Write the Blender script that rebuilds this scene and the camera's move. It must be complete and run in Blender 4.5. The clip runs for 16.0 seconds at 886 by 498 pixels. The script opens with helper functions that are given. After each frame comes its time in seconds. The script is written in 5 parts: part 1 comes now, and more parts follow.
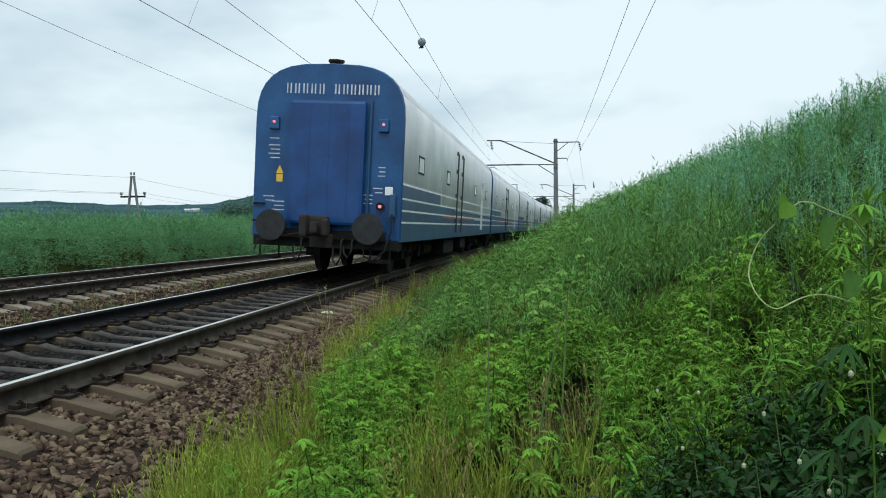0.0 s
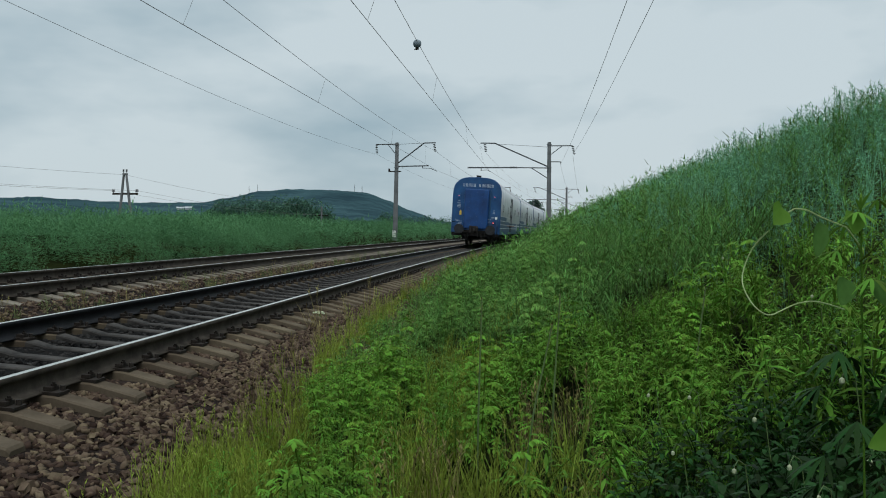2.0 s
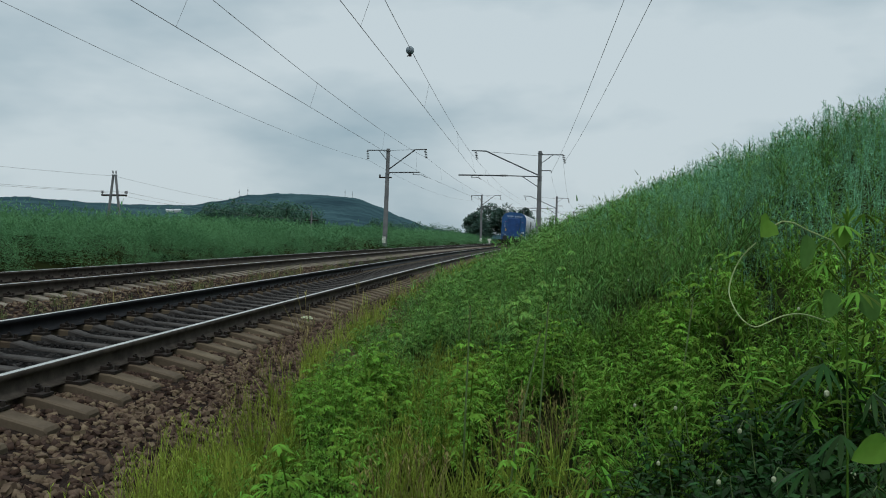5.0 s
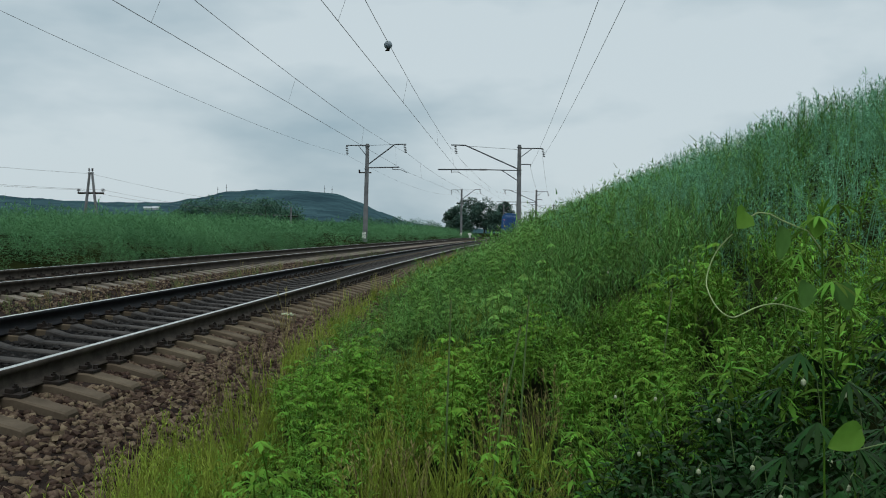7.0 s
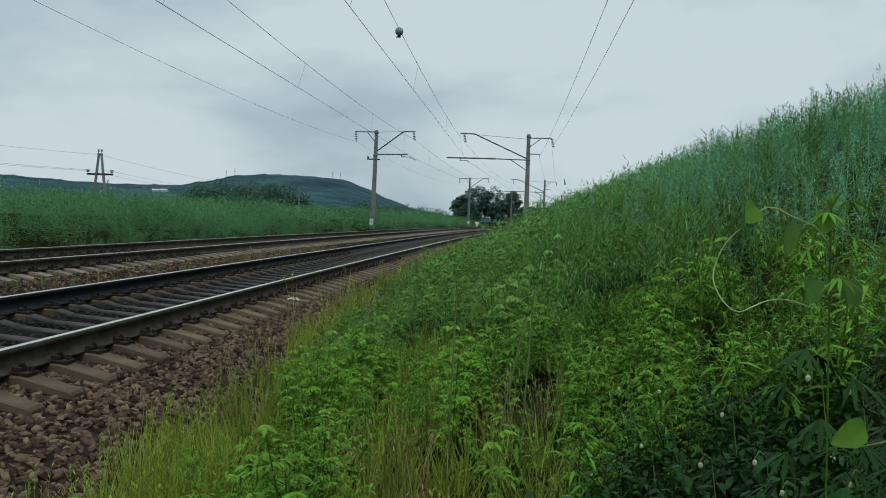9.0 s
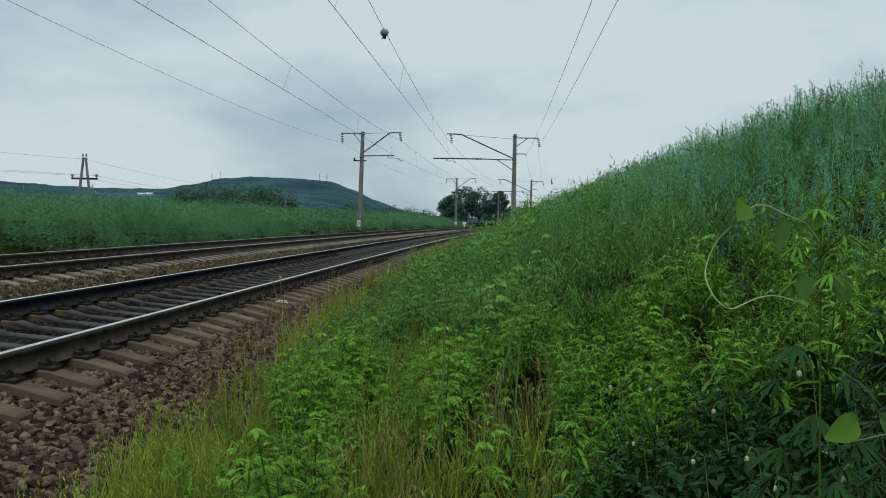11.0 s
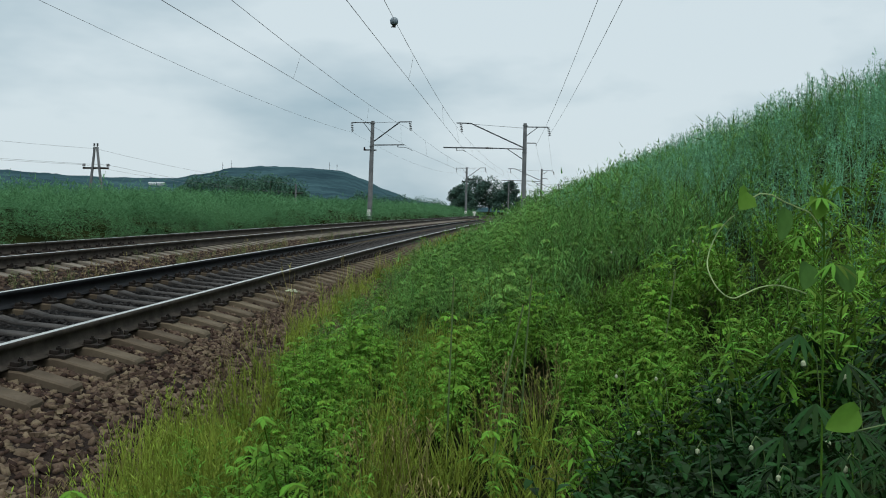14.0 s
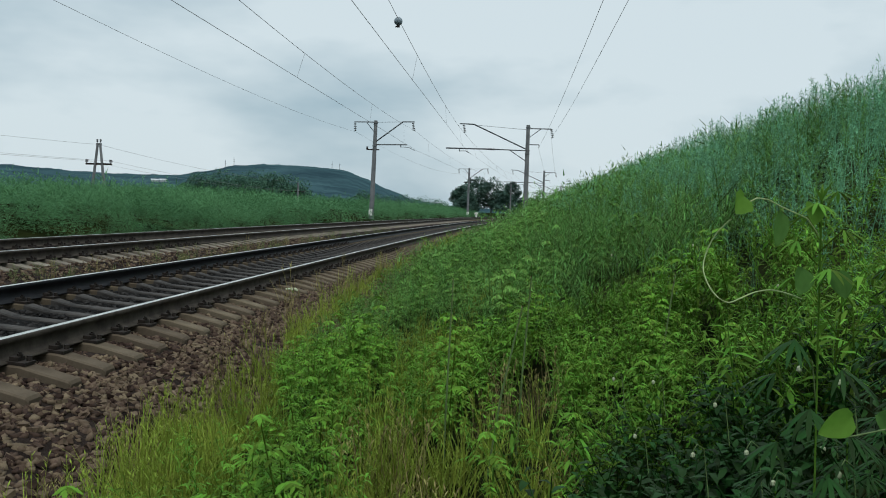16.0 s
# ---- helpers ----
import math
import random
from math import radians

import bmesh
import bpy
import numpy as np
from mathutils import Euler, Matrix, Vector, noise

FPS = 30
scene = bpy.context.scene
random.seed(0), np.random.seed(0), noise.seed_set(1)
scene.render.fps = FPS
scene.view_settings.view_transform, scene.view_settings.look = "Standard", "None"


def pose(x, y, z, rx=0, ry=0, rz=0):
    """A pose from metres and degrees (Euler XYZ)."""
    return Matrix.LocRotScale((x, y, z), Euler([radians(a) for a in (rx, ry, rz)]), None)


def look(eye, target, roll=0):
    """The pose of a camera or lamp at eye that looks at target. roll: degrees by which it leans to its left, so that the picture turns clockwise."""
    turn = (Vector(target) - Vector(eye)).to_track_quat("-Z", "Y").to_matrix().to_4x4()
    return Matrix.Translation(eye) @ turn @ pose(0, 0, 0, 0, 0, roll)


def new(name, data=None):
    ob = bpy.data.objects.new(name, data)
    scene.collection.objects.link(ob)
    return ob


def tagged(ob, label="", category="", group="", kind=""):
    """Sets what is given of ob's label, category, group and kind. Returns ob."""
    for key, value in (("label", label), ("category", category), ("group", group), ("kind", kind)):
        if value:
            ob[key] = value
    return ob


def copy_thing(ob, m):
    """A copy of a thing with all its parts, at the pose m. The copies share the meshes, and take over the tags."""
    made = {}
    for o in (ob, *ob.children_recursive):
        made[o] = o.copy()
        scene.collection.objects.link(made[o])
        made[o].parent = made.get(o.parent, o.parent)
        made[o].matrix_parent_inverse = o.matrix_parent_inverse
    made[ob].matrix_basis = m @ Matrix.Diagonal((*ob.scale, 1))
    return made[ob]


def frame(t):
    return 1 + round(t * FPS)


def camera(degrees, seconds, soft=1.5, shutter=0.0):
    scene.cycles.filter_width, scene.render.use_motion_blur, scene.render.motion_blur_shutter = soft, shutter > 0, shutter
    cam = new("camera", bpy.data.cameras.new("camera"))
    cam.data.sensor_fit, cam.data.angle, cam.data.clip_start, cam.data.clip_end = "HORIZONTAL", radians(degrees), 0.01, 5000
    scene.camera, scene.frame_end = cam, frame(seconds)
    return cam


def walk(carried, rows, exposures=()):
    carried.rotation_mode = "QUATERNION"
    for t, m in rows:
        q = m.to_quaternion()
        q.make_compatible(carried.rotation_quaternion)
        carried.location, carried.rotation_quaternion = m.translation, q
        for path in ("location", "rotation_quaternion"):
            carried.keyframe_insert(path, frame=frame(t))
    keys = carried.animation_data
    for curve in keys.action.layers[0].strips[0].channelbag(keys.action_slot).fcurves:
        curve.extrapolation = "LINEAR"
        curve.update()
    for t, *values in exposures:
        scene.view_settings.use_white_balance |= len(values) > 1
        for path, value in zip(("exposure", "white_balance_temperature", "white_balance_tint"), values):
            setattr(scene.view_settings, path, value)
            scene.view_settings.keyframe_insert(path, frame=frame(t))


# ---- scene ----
# The camera: held by a person beside the line; only small turns and sways.
cam = camera(55.4, 16.0, soft=1.0)
EYE = 1.036
PATH = [  # seconds, sideways sway, yaw, pitch, roll
    (0, 0.000, 6.63, -1.40, -0.54),
    (0.5, 0.000, 6.56, -1.31, -0.65),
    (1, -0.002, 6.40, -1.60, 0.23),
    (1.5, -0.002, 6.19, -1.53, 0.43),
    (2, -0.004, 6.11, -1.28, 0.28),
    (2.5, -0.006, 6.36, -0.56, -0.02),
    (3, -0.008, 6.09, -0.60, 0.41),
    (3.5, -0.004, 6.38, -0.32, 0.67),
    (4, -0.002, 6.07, -0.34, 0.82),
    (6.5, -0.003, 4.47, -1.52, 0.94),
    (7, 0.000, 4.08, -1.15, 0.60),
    (7.5, 0.002, 4.24, -1.25, 1.06),
    (8, 0.001, 4.48, -0.97, 1.01),
    (8.5, 0.000, 4.53, -1.30, 1.39),
    (9, 0.000, 4.53, -1.96, 1.79),
    (11.5, -0.010, 3.54, -1.89, 1.10),
    (12, -0.009, 3.52, -2.18, 1.29),
    (12.5, -0.006, 4.01, -2.55, 1.55),
    (13, -0.002, 4.11, -2.98, 1.51),
    (13.5, 0.001, 4.65, -2.95, 1.26),
    (14, 0.006, 4.36, -2.63, 1.13),
    (14.5, 0.008, 4.11, -2.63, 1.36),
    (15, 0.011, 3.89, -2.25, 1.66),
    (15.5, 0.014, 4.15, -2.30, 1.83),
    (16, 0.015, 4.46, -2.60, 1.90),
]


def held(dx, yaw, pitch, roll):
    return pose(dx, 0, EYE, 0, 0, yaw) @ pose(0, 0, 0, 90 + pitch) @ pose(0, 0, 0, 0, 0, roll)


walk(cam, [(t, held(dx, a, b, c)) for t, dx, a, b, c in PATH], exposures=[(0.0, 0.28), (0.5, 0.08), (1.0, -0.08), (2.5, -0.26), (4.0, -0.27), (7.0, -0.22), (9.0, -0.21), (11.5, -0.17), (12.5, -0.10), (14.0, -0.05), (16.0, -0.05)])

# ---- light: an overcast sky and a weak, wide sun ----
SUN_EL, SUN_AZ = radians(66), radians(165)
world = bpy.data.worlds.new("overcast")
scene.world = world
world.use_nodes = True
wt = world.node_tree
wn, wl = wt.nodes, wt.links
bg = wn["Background"]
sky = wn.new("ShaderNodeTexSky")
sky.sky_type, sky.sun_disc, sky.sun_elevation, sky.sun_rotation = "NISHITA", False, SUN_EL, SUN_AZ
sky.dust_density = 3.0
wtc = wn.new("ShaderNodeTexCoord")
wmap = wn.new("ShaderNodeMapping")
wmap.inputs["Scale"].default_value = (1.0, 1.0, 2.6)
wmap.inputs["Location"].default_value = (3.1, 0.4, 0.2)
wl.new(wtc.outputs["Generated"], wmap.inputs["Vector"])
cloud = wn.new("ShaderNodeTexNoise")
cloud.inputs["Scale"].default_value, cloud.inputs["Detail"].default_value, cloud.inputs["Roughness"].default_value = 2.4, 5.0, 0.52
wl.new(wmap.outputs["Vector"], cloud.inputs["Vector"])
cramp = wn.new("ShaderNodeValToRGB")
cramp.color_ramp.elements[0].position, cramp.color_ramp.elements[0].color = 0.34, (3.6, 4.95, 5.7, 1)
cramp.color_ramp.elements[1].position, cramp.color_ramp.elements[1].color = 0.58, (6.65, 7.7, 8.15, 1)
wl.new(cloud.outputs["Fac"], cramp.inputs["Fac"])
wmix = wn.new("ShaderNodeMixRGB")
wmix.inputs["Fac"].default_value = 0.92
wl.new(sky.outputs["Color"], wmix.inputs["Color1"])
wl.new(cramp.outputs["Color"], wmix.inputs["Color2"])
# an overcast sky is about twice as bright overhead as near the horizon
wsep = wn.new("ShaderNodeSeparateXYZ")
wl.new(wtc.outputs["Generated"], wsep.inputs["Vector"])
zenith = wn.new("ShaderNodeMapRange")
zenith.interpolation_type = "SMOOTHSTEP"
zenith.inputs["From Min"].default_value, zenith.inputs["From Max"].default_value = 0.25, 0.95
zenith.inputs["To Min"].default_value, zenith.inputs["To Max"].default_value = 1.0, 1.56
wl.new(wsep.outputs["Z"], zenith.inputs["Value"])
wscale = wn.new("ShaderNodeVectorMath")
wscale.operation = "SCALE"
wl.new(wmix.outputs["Color"], wscale.inputs[0])
wl.new(zenith.outputs["Result"], wscale.inputs["Scale"])
wl.new(wscale.outputs["Vector"], bg.inputs["Color"])
bg.inputs["Strength"].default_value = 0.105
sun = new("sun", bpy.data.lights.new("sun", "SUN"))
sun.data.energy, sun.data.angle, sun.data.color = 1.5, radians(40), (1.0, 0.96, 0.88)
sun.matrix_world = look((0, 0, 60), (math.sin(SUN_AZ) * -40, math.cos(SUN_AZ) * -40, 60 - 40 * math.tan(SUN_EL)))


# ---- materials ----
def material(name, base, rough=0.8, metal=0.0, spread=0.25, scale=6.0, fine=60.0, bump=0.3, depth=0.01, spec=0.5, island=0.0, objrand=0.0, tint=None, translucent=0.0):
    m = bpy.data.materials.new(name)
    m.use_nodes = True
    t = m.node_tree
    n, l = t.nodes, t.links
    p = n["Principled BSDF"]
    p.inputs["Roughness"].default_value, p.inputs["Metallic"].default_value = rough, metal
    p.inputs["Specular IOR Level"].default_value = spec
    tc = n.new("ShaderNodeTexCoord")
    big = n.new("ShaderNodeTexNoise")
    big.inputs["Scale"].default_value, big.inputs["Detail"].default_value = scale, 4.0
    l.new(tc.outputs["Object"], big.inputs["Vector"])
    ramp = n.new("ShaderNodeValToRGB")
    lo = tuple(c * (1 - spread) for c in base)
    hi = tuple(min(1, c * (1 + spread)) for c in base) if tint is None else tint
    e = ramp.color_ramp.elements
    e[0].position, e[1].position = 0.32, 0.68
    e[0].color, e[1].color = (*lo, 1), (*hi, 1)
    l.new(big.outputs["Fac"], ramp.inputs["Fac"])
    col = ramp.outputs["Color"]
    small = n.new("ShaderNodeTexNoise")
    small.inputs["Scale"].default_value, small.inputs["Detail"].default_value = fine, 3.0
    l.new(tc.outputs["Object"], small.inputs["Vector"])
    mr = n.new("ShaderNodeMapRange")
    mr.inputs["To Min"].default_value, mr.inputs["To Max"].default_value = 1 - spread * 0.8, 1 + spread * 0.8
    l.new(small.outputs["Fac"], mr.inputs["Value"])
    hsv = n.new("ShaderNodeHueSaturation")
    l.new(col, hsv.inputs["Color"])
    l.new(mr.outputs["Result"], hsv.inputs["Value"])
    col = hsv.outputs["Color"]
    for source, amount in (("island", island), ("object", objrand)):
        if amount:
            h2 = n.new("ShaderNodeHueSaturation")
            if source == "island":
                r = n.new("ShaderNodeNewGeometry").outputs["Random Per Island"]
            else:
                r = n.new("ShaderNodeObjectInfo").outputs["Random"]
            a = n.new("ShaderNodeMapRange")
            a.inputs["To Min"].default_value, a.inputs["To Max"].default_value = 1 - amount, 1 + amount
            b = n.new("ShaderNodeMapRange")
            b.inputs["To Min"].default_value, b.inputs["To Max"].default_value = 0.5 - 0.035 * amount, 0.5 + 0.035 * amount
            l.new(r, a.inputs["Value"])
            l.new(r, b.inputs["Value"])
            l.new(a.outputs["Result"], h2.inputs["Value"])
            l.new(b.outputs["Result"], h2.inputs["Hue"])
            l.new(col, h2.inputs["Color"])
            col = h2.outputs["Color"]
    l.new(col, p.inputs["Base Color"])
    if bump:
        bp = n.new("ShaderNodeBump")
        bp.inputs["Strength"].default_value, bp.inputs["Distance"].default_value = bump, depth
        l.new(small.outputs["Fac"], bp.inputs["Height"])
        l.new(bp.outputs["Normal"], p.inputs["Normal"])
    if translucent:
        tr = n.new("ShaderNodeBsdfTranslucent")
        l.new(col, tr.inputs["Color"])
        mx = n.new("ShaderNodeMixShader")
        mx.inputs["Fac"].default_value = translucent
        l.new(p.outputs["BSDF"], mx.inputs[1])
        l.new(tr.outputs["BSDF"], mx.inputs[2])
        l.new(mx.outputs["Shader"], n["Material Output"].inputs["Surface"])
    return m


def glow(name, base, strength):
    m = material(name, base, 0.3, bump=0)
    p = m.node_tree.nodes["Principled BSDF"]
    p.inputs["Emission Color"].default_value, p.inputs["Emission Strength"].default_value = (*base, 1), strength
    return m


# soil far darker than bare earth: the shade under the plants is in it
M_SOIL = material("soil and grass darkened for shade", (0.010, 0.015, 0.006), 1.0, spread=0.5, scale=0.6, fine=8, bump=0.6, depth=0.05, tint=(0.022, 0.028, 0.010), spec=0)
# bed colour kept very dark to paint the shaded gaps between the stones
M_BALLAST_SHADED = material("brown crushed stone", (0.020, 0.015, 0.013), 0.95, spread=0.45, scale=2.5, fine=38, bump=1.0, depth=0.04, tint=(0.04, 0.03, 0.026), spec=0.03)
M_STONE = material("crushed stone", (0.090, 0.063, 0.046), 0.9, spread=0.3, scale=9, fine=90, bump=0.3, depth=0.004, island=0.75, spec=0.06)
M_STONE_P = material("loose crushed stone", (0.090, 0.063, 0.046), 0.9, spread=0.3, scale=9, fine=90, bump=0.3, depth=0.004, objrand=0.75, spec=0.06)
M_STONE_OIL = material("oily crushed stone", (0.014, 0.014, 0.015), 0.95, spread=0.4, scale=5, fine=60, bump=0.3, depth=0.004, island=0.6, tint=(0.032, 0.03, 0.029), spec=0.05)
M_BED_OIL = material("oily ballast bed", (0.010, 0.010, 0.010), 0.95, spread=0.4, scale=4, fine=40, bump=0.8, depth=0.03, spec=0.03)
M_RAIL = material("rusty rail steel", (0.054, 0.045, 0.037), 0.8, 0.2, spread=0.35, scale=7, fine=50, bump=0.2, depth=0.003, spec=0.12)
M_RAIL_OIL = material("oil-black rail steel", (0.012, 0.012, 0.014), 0.6, 0.2, spread=0.35, scale=7, fine=50, bump=0.2, depth=0.003, spec=0.15)
M_RAILTOP = material("polished rail head", (0.74, 0.71, 0.66), 0.30, 1.0, spread=0.10, scale=5, fine=80, bump=0.05, depth=0.001)
M_SLEEPER = material("dusty concrete", (0.095, 0.076, 0.054), 0.92, spread=0.25, scale=3, fine=45, bump=0.4, depth=0.004, objrand=0.22, tint=(0.135, 0.109, 0.078), spec=0.06)
M_SLEEPER_PALE = material("pale dusty concrete", (0.15, 0.132, 0.108), 0.92, spread=0.25, scale=3, fine=45, bump=0.4, depth=0.004, objrand=0.2, tint=(0.205, 0.182, 0.15), spec=0.06)
M_SLEEPER_DARK = material("oil-stained concrete", (0.028, 0.026, 0.025), 0.85, spread=0.4, scale=4, fine=40, bump=0.4, depth=0.004, tint=(0.072, 0.067, 0.063), spec=0.12)
M_IRON = material("black fastener iron", (0.030, 0.025, 0.022), 0.7, 0.3, spread=0.4, scale=20, fine=90, bump=0.2, depth=0.002, spec=0.1)
M_CONCRETE = material("weathered grey concrete", (0.15, 0.158, 0.165), 0.9, spread=0.2, scale=1.5, fine=30, bump=0.3, depth=0.004, tint=(0.205, 0.21, 0.215), spec=0.2)
M_WHITEWASH = material("whitewashed concrete", (0.7, 0.7, 0.66), 0.9, spread=0.15, scale=4, fine=30, bump=0.2)
M_GALV = material("grey painted steel tube", (0.06, 0.068, 0.075), 0.6, 0.3, spread=0.2, scale=3, fine=30, bump=0.1)
M_PORCELAIN = material("brown glazed insulator", (0.045, 0.04, 0.04), 0.3, spread=0.2, scale=8, fine=30, bump=0.0)
M_WIRE = material("tarnished copper wire", (0.17, 0.17, 0.17), 0.7, 0.2, spread=0.2, scale=3, fine=20, bump=0.0)
M_BALL = material("grey plastic ball", (0.15, 0.19, 0.22), 0.5, spread=0.2, scale=4, fine=30, bump=0.1)
M_WOOD = material("grey weathered timber", (0.19, 0.19, 0.18), 0.9, spread=0.3, scale=2, fine=25, bump=0.3)
M_BLUE = material("blue carriage paint", (0.009, 0.062, 0.195), 0.36, spread=0.25, scale=1.2, fine=14, bump=0.04, depth=0.004, tint=(0.014, 0.096, 0.265), spec=0.5)
M_SHUTTER = material("deep blue shutter paint", (0.006, 0.045, 0.185), 0.3, spread=0.3, scale=1.6, fine=6, bump=0.04, depth=0.004, tint=(0.009, 0.070, 0.245), spec=0.5)
M_NAVY = material("dark blue carriage paint", (0.018, 0.07, 0.155), 0.45, spread=0.25, scale=1.5, fine=14, bump=0.04, depth=0.004)
M_WHITE = material("grey-white carriage paint", (0.66, 0.69, 0.72), 0.4, spread=0.10, scale=0.9, fine=9, bump=0.05, depth=0.006, tint=(0.76, 0.78, 0.80), spec=0.5)
M_ROOF = material("grey roof paint", (0.48, 0.50, 0.53), 0.5, spread=0.2, scale=1.0, fine=10, bump=0.05)
M_STRIPE = material("white stripe paint", (0.75, 0.77, 0.78), 0.45, spread=0.08, scale=2, fine=12, bump=0.0)
M_PALE = material("worn pale blue lettering paint", (0.52, 0.58, 0.66), 0.5, spread=0.25, scale=6, fine=30, bump=0.0)
M_RED = material("faded red stripe paint", (0.33, 0.09, 0.07), 0.5, spread=0.2, scale=2, fine=12, bump=0.0)
M_UNDER = material("grimy black underframe", (0.016, 0.016, 0.016), 0.8, spread=0.4, scale=4, fine=25, bump=0.3, spec=0.1)
M_BUFFER = material("greased grey buffer steel", (0.024, 0.026, 0.030), 0.55, 0.3, spread=0.35, scale=6, fine=30, bump=0.15)
M_RUST = material("rust-brown coupler iron", (0.024, 0.020, 0.019), 0.9, 0.1, spread=0.4, scale=8, fine=40, bump=0.3)
M_GLASS = material("dark window glass", (0.02, 0.025, 0.03), 0.08, spread=0.1, scale=2, fine=10, bump=0.0)
M_RUBBER = material("black rubber", (0.012, 0.012, 0.012), 0.7, spread=0.3, scale=6, fine=30, bump=0.1, spec=0.2)
M_YELLOW = material("yellow warning paint", (0.75, 0.50, 0.06), 0.5, spread=0.1, scale=5, fine=30, bump=0.0)
M_LAMP = glow("red tail lamp", (1.0, 0.16, 0.22), 1.1)
# the blue of distance haze is mixed into the forest green
M_HILL = material("far wooded hillside tinted by haze", (0.034, 0.070, 0.088), 1.0, spread=0.35, scale=0.012, fine=0.09, bump=0.0, tint=(0.050, 0.098, 0.110), spec=0.0)
M_MAST = material("mast steel", (0.20, 0.22, 0.23), 0.7, spread=0.1, scale=1, fine=5, bump=0)
M_HOUSE = material("white rendered wall", (0.34, 0.37, 0.38), 0.9, spread=0.1, scale=1, fine=5, bump=0)


# ---- small building helpers ----
def mesh_of(name, bm, mats):
    me = bpy.data.meshes.new(name)
    bm.to_mesh(me)
    bm.free()
    for m in mats if isinstance(mats, (list, tuple)) else [mats]:
        me.materials.append(m)
    return me


def part(name, bm, mats, parent=None, label="", m=None):
    ob = new(name, mesh_of(name, bm, mats))
    if parent is not None:
        ob.parent = parent
    if m is not None:
        ob.matrix_local = m
    if label:
        tagged(ob, label)
    return ob


def arrays(name, verts, faces, mats, parent=None, idx=None):
    """A mesh object from whole arrays; faces is an (n, 3) or (n, 4) array."""
    me = bpy.data.meshes.new(name)
    verts, faces = np.asarray(verts, np.float32), np.asarray(faces, np.int32)
    k = faces.shape[1]
    me.vertices.add(len(verts))
    me.vertices.foreach_set("co", verts.ravel())
    me.loops.add(faces.size)
    me.loops.foreach_set("vertex_index", faces.ravel())
    me.polygons.add(len(faces))
    me.polygons.foreach_set("loop_start", np.arange(0, faces.size, k, dtype=np.int32))
    for m in mats if isinstance(mats, (list, tuple)) else [mats]:
        me.materials.append(m)
    if idx is not None:
        me.polygons.foreach_set("material_index", np.asarray(idx, np.int32))
    me.update()
    ob = new(name, me)
    if parent is not None:
        ob.parent = parent
    return ob


def box(bm, x0, x1, y0, y1, z0, z1, bevel=0.0, mi=0):
    r = bmesh.ops.create_cube(bm, size=1)
    vs = r["verts"]
    for v in vs:
        v.co = Vector((x0 + (v.co.x + 0.5) * (x1 - x0), y0 + (v.co.y + 0.5) * (y1 - y0), z0 + (v.co.z + 0.5) * (z1 - z0)))
    fs = {f for v in vs for f in v.link_faces}
    for f in fs:
        f.material_index = mi
    if bevel:
        bmesh.ops.bevel(bm, geom=list({e for v in vs for e in v.link_edges}), offset=bevel, segments=2, affect="EDGES", profile=0.6)
    return vs


def rod(bm, a, b, r0, r1=None, n=8, mi=0):
    a, b = Vector(a), Vector(b)
    d = b - a
    m = Matrix.Translation((a + b) / 2) @ d.to_track_quat("Z", "Y").to_matrix().to_4x4()
    r = bmesh.ops.create_cone(bm, cap_ends=True, segments=n, radius1=r0, radius2=r0 if r1 is None else r1, depth=d.length, matrix=m)
    for v in r["verts"]:
        for f in v.link_faces:
            f.material_index = mi
    return r["verts"]


def disc(bm, c, axis, r, thick, n=24, mi=0, bevel=0.0):
    c, axis = Vector(c), Vector(axis).normalized()
    vs = rod(bm, c - axis * thick / 2, c + axis * thick / 2, r, r, n, mi)
    if bevel:
        bmesh.ops.bevel(bm, geom=list({e for v in vs for e in v.link_edges if len(e.link_faces) == 2 and e.calc_face_angle(0) > 0.8}), offset=bevel, segments=2, affect="EDGES")


def tube(points, r, n=6):
    """Vertices and quads of a tube along points."""
    pts = [Vector(p) for p in points]
    vs, fs = [], []
    for i, p in enumerate(pts):
        d = (pts[min(i + 1, len(pts) - 1)] - pts[max(i - 1, 0)]).normalized()
        q = d.to_track_quat("Z", "Y")
        rr = r[i] if isinstance(r, (list, tuple)) else r
        for k in range(n):
            a = 2 * math.pi * k / n
            vs.append(p + q @ Vector((math.cos(a) * rr, math.sin(a) * rr, 0)))
    for i in range(len(pts) - 1):
        for k in range(n):
            a, b = i * n + k, i * n + (k + 1) % n
            fs.append((a, b, b + n, a + n))
    return vs, fs


def smooth(ob):
    for p in ob.data.polygons:
        p.use_smooth = True
    return ob


# ---- the line: a gentle curve to the right, running along +y ----
K = 0.00053
Y_STRAIGHT = 230.0


def bend(y):
    if y <= 0:
        return 0.0
    if y < Y_STRAIGHT:
        return 0.5 * K * y * y
    return 0.5 * K * Y_STRAIGHT ** 2 + K * Y_STRAIGHT * (y - Y_STRAIGHT)


def heading(y):
    """Degrees by which the line turns to the right at y."""
    return math.degrees(math.atan(K * min(max(y, 0), Y_STRAIGHT)))


GAUGE = 1.595
NEAR_R, NEAR_L = -3.652, -5.247
FAR_R, FAR_L = -7.778, -9.373
CANT = {NEAR_R: 0.0, NEAR_L: 0.097, FAR_R: 0.19, FAR_L: 0.238}
NEAR_C, FAR_C = -4.4495, -8.5755

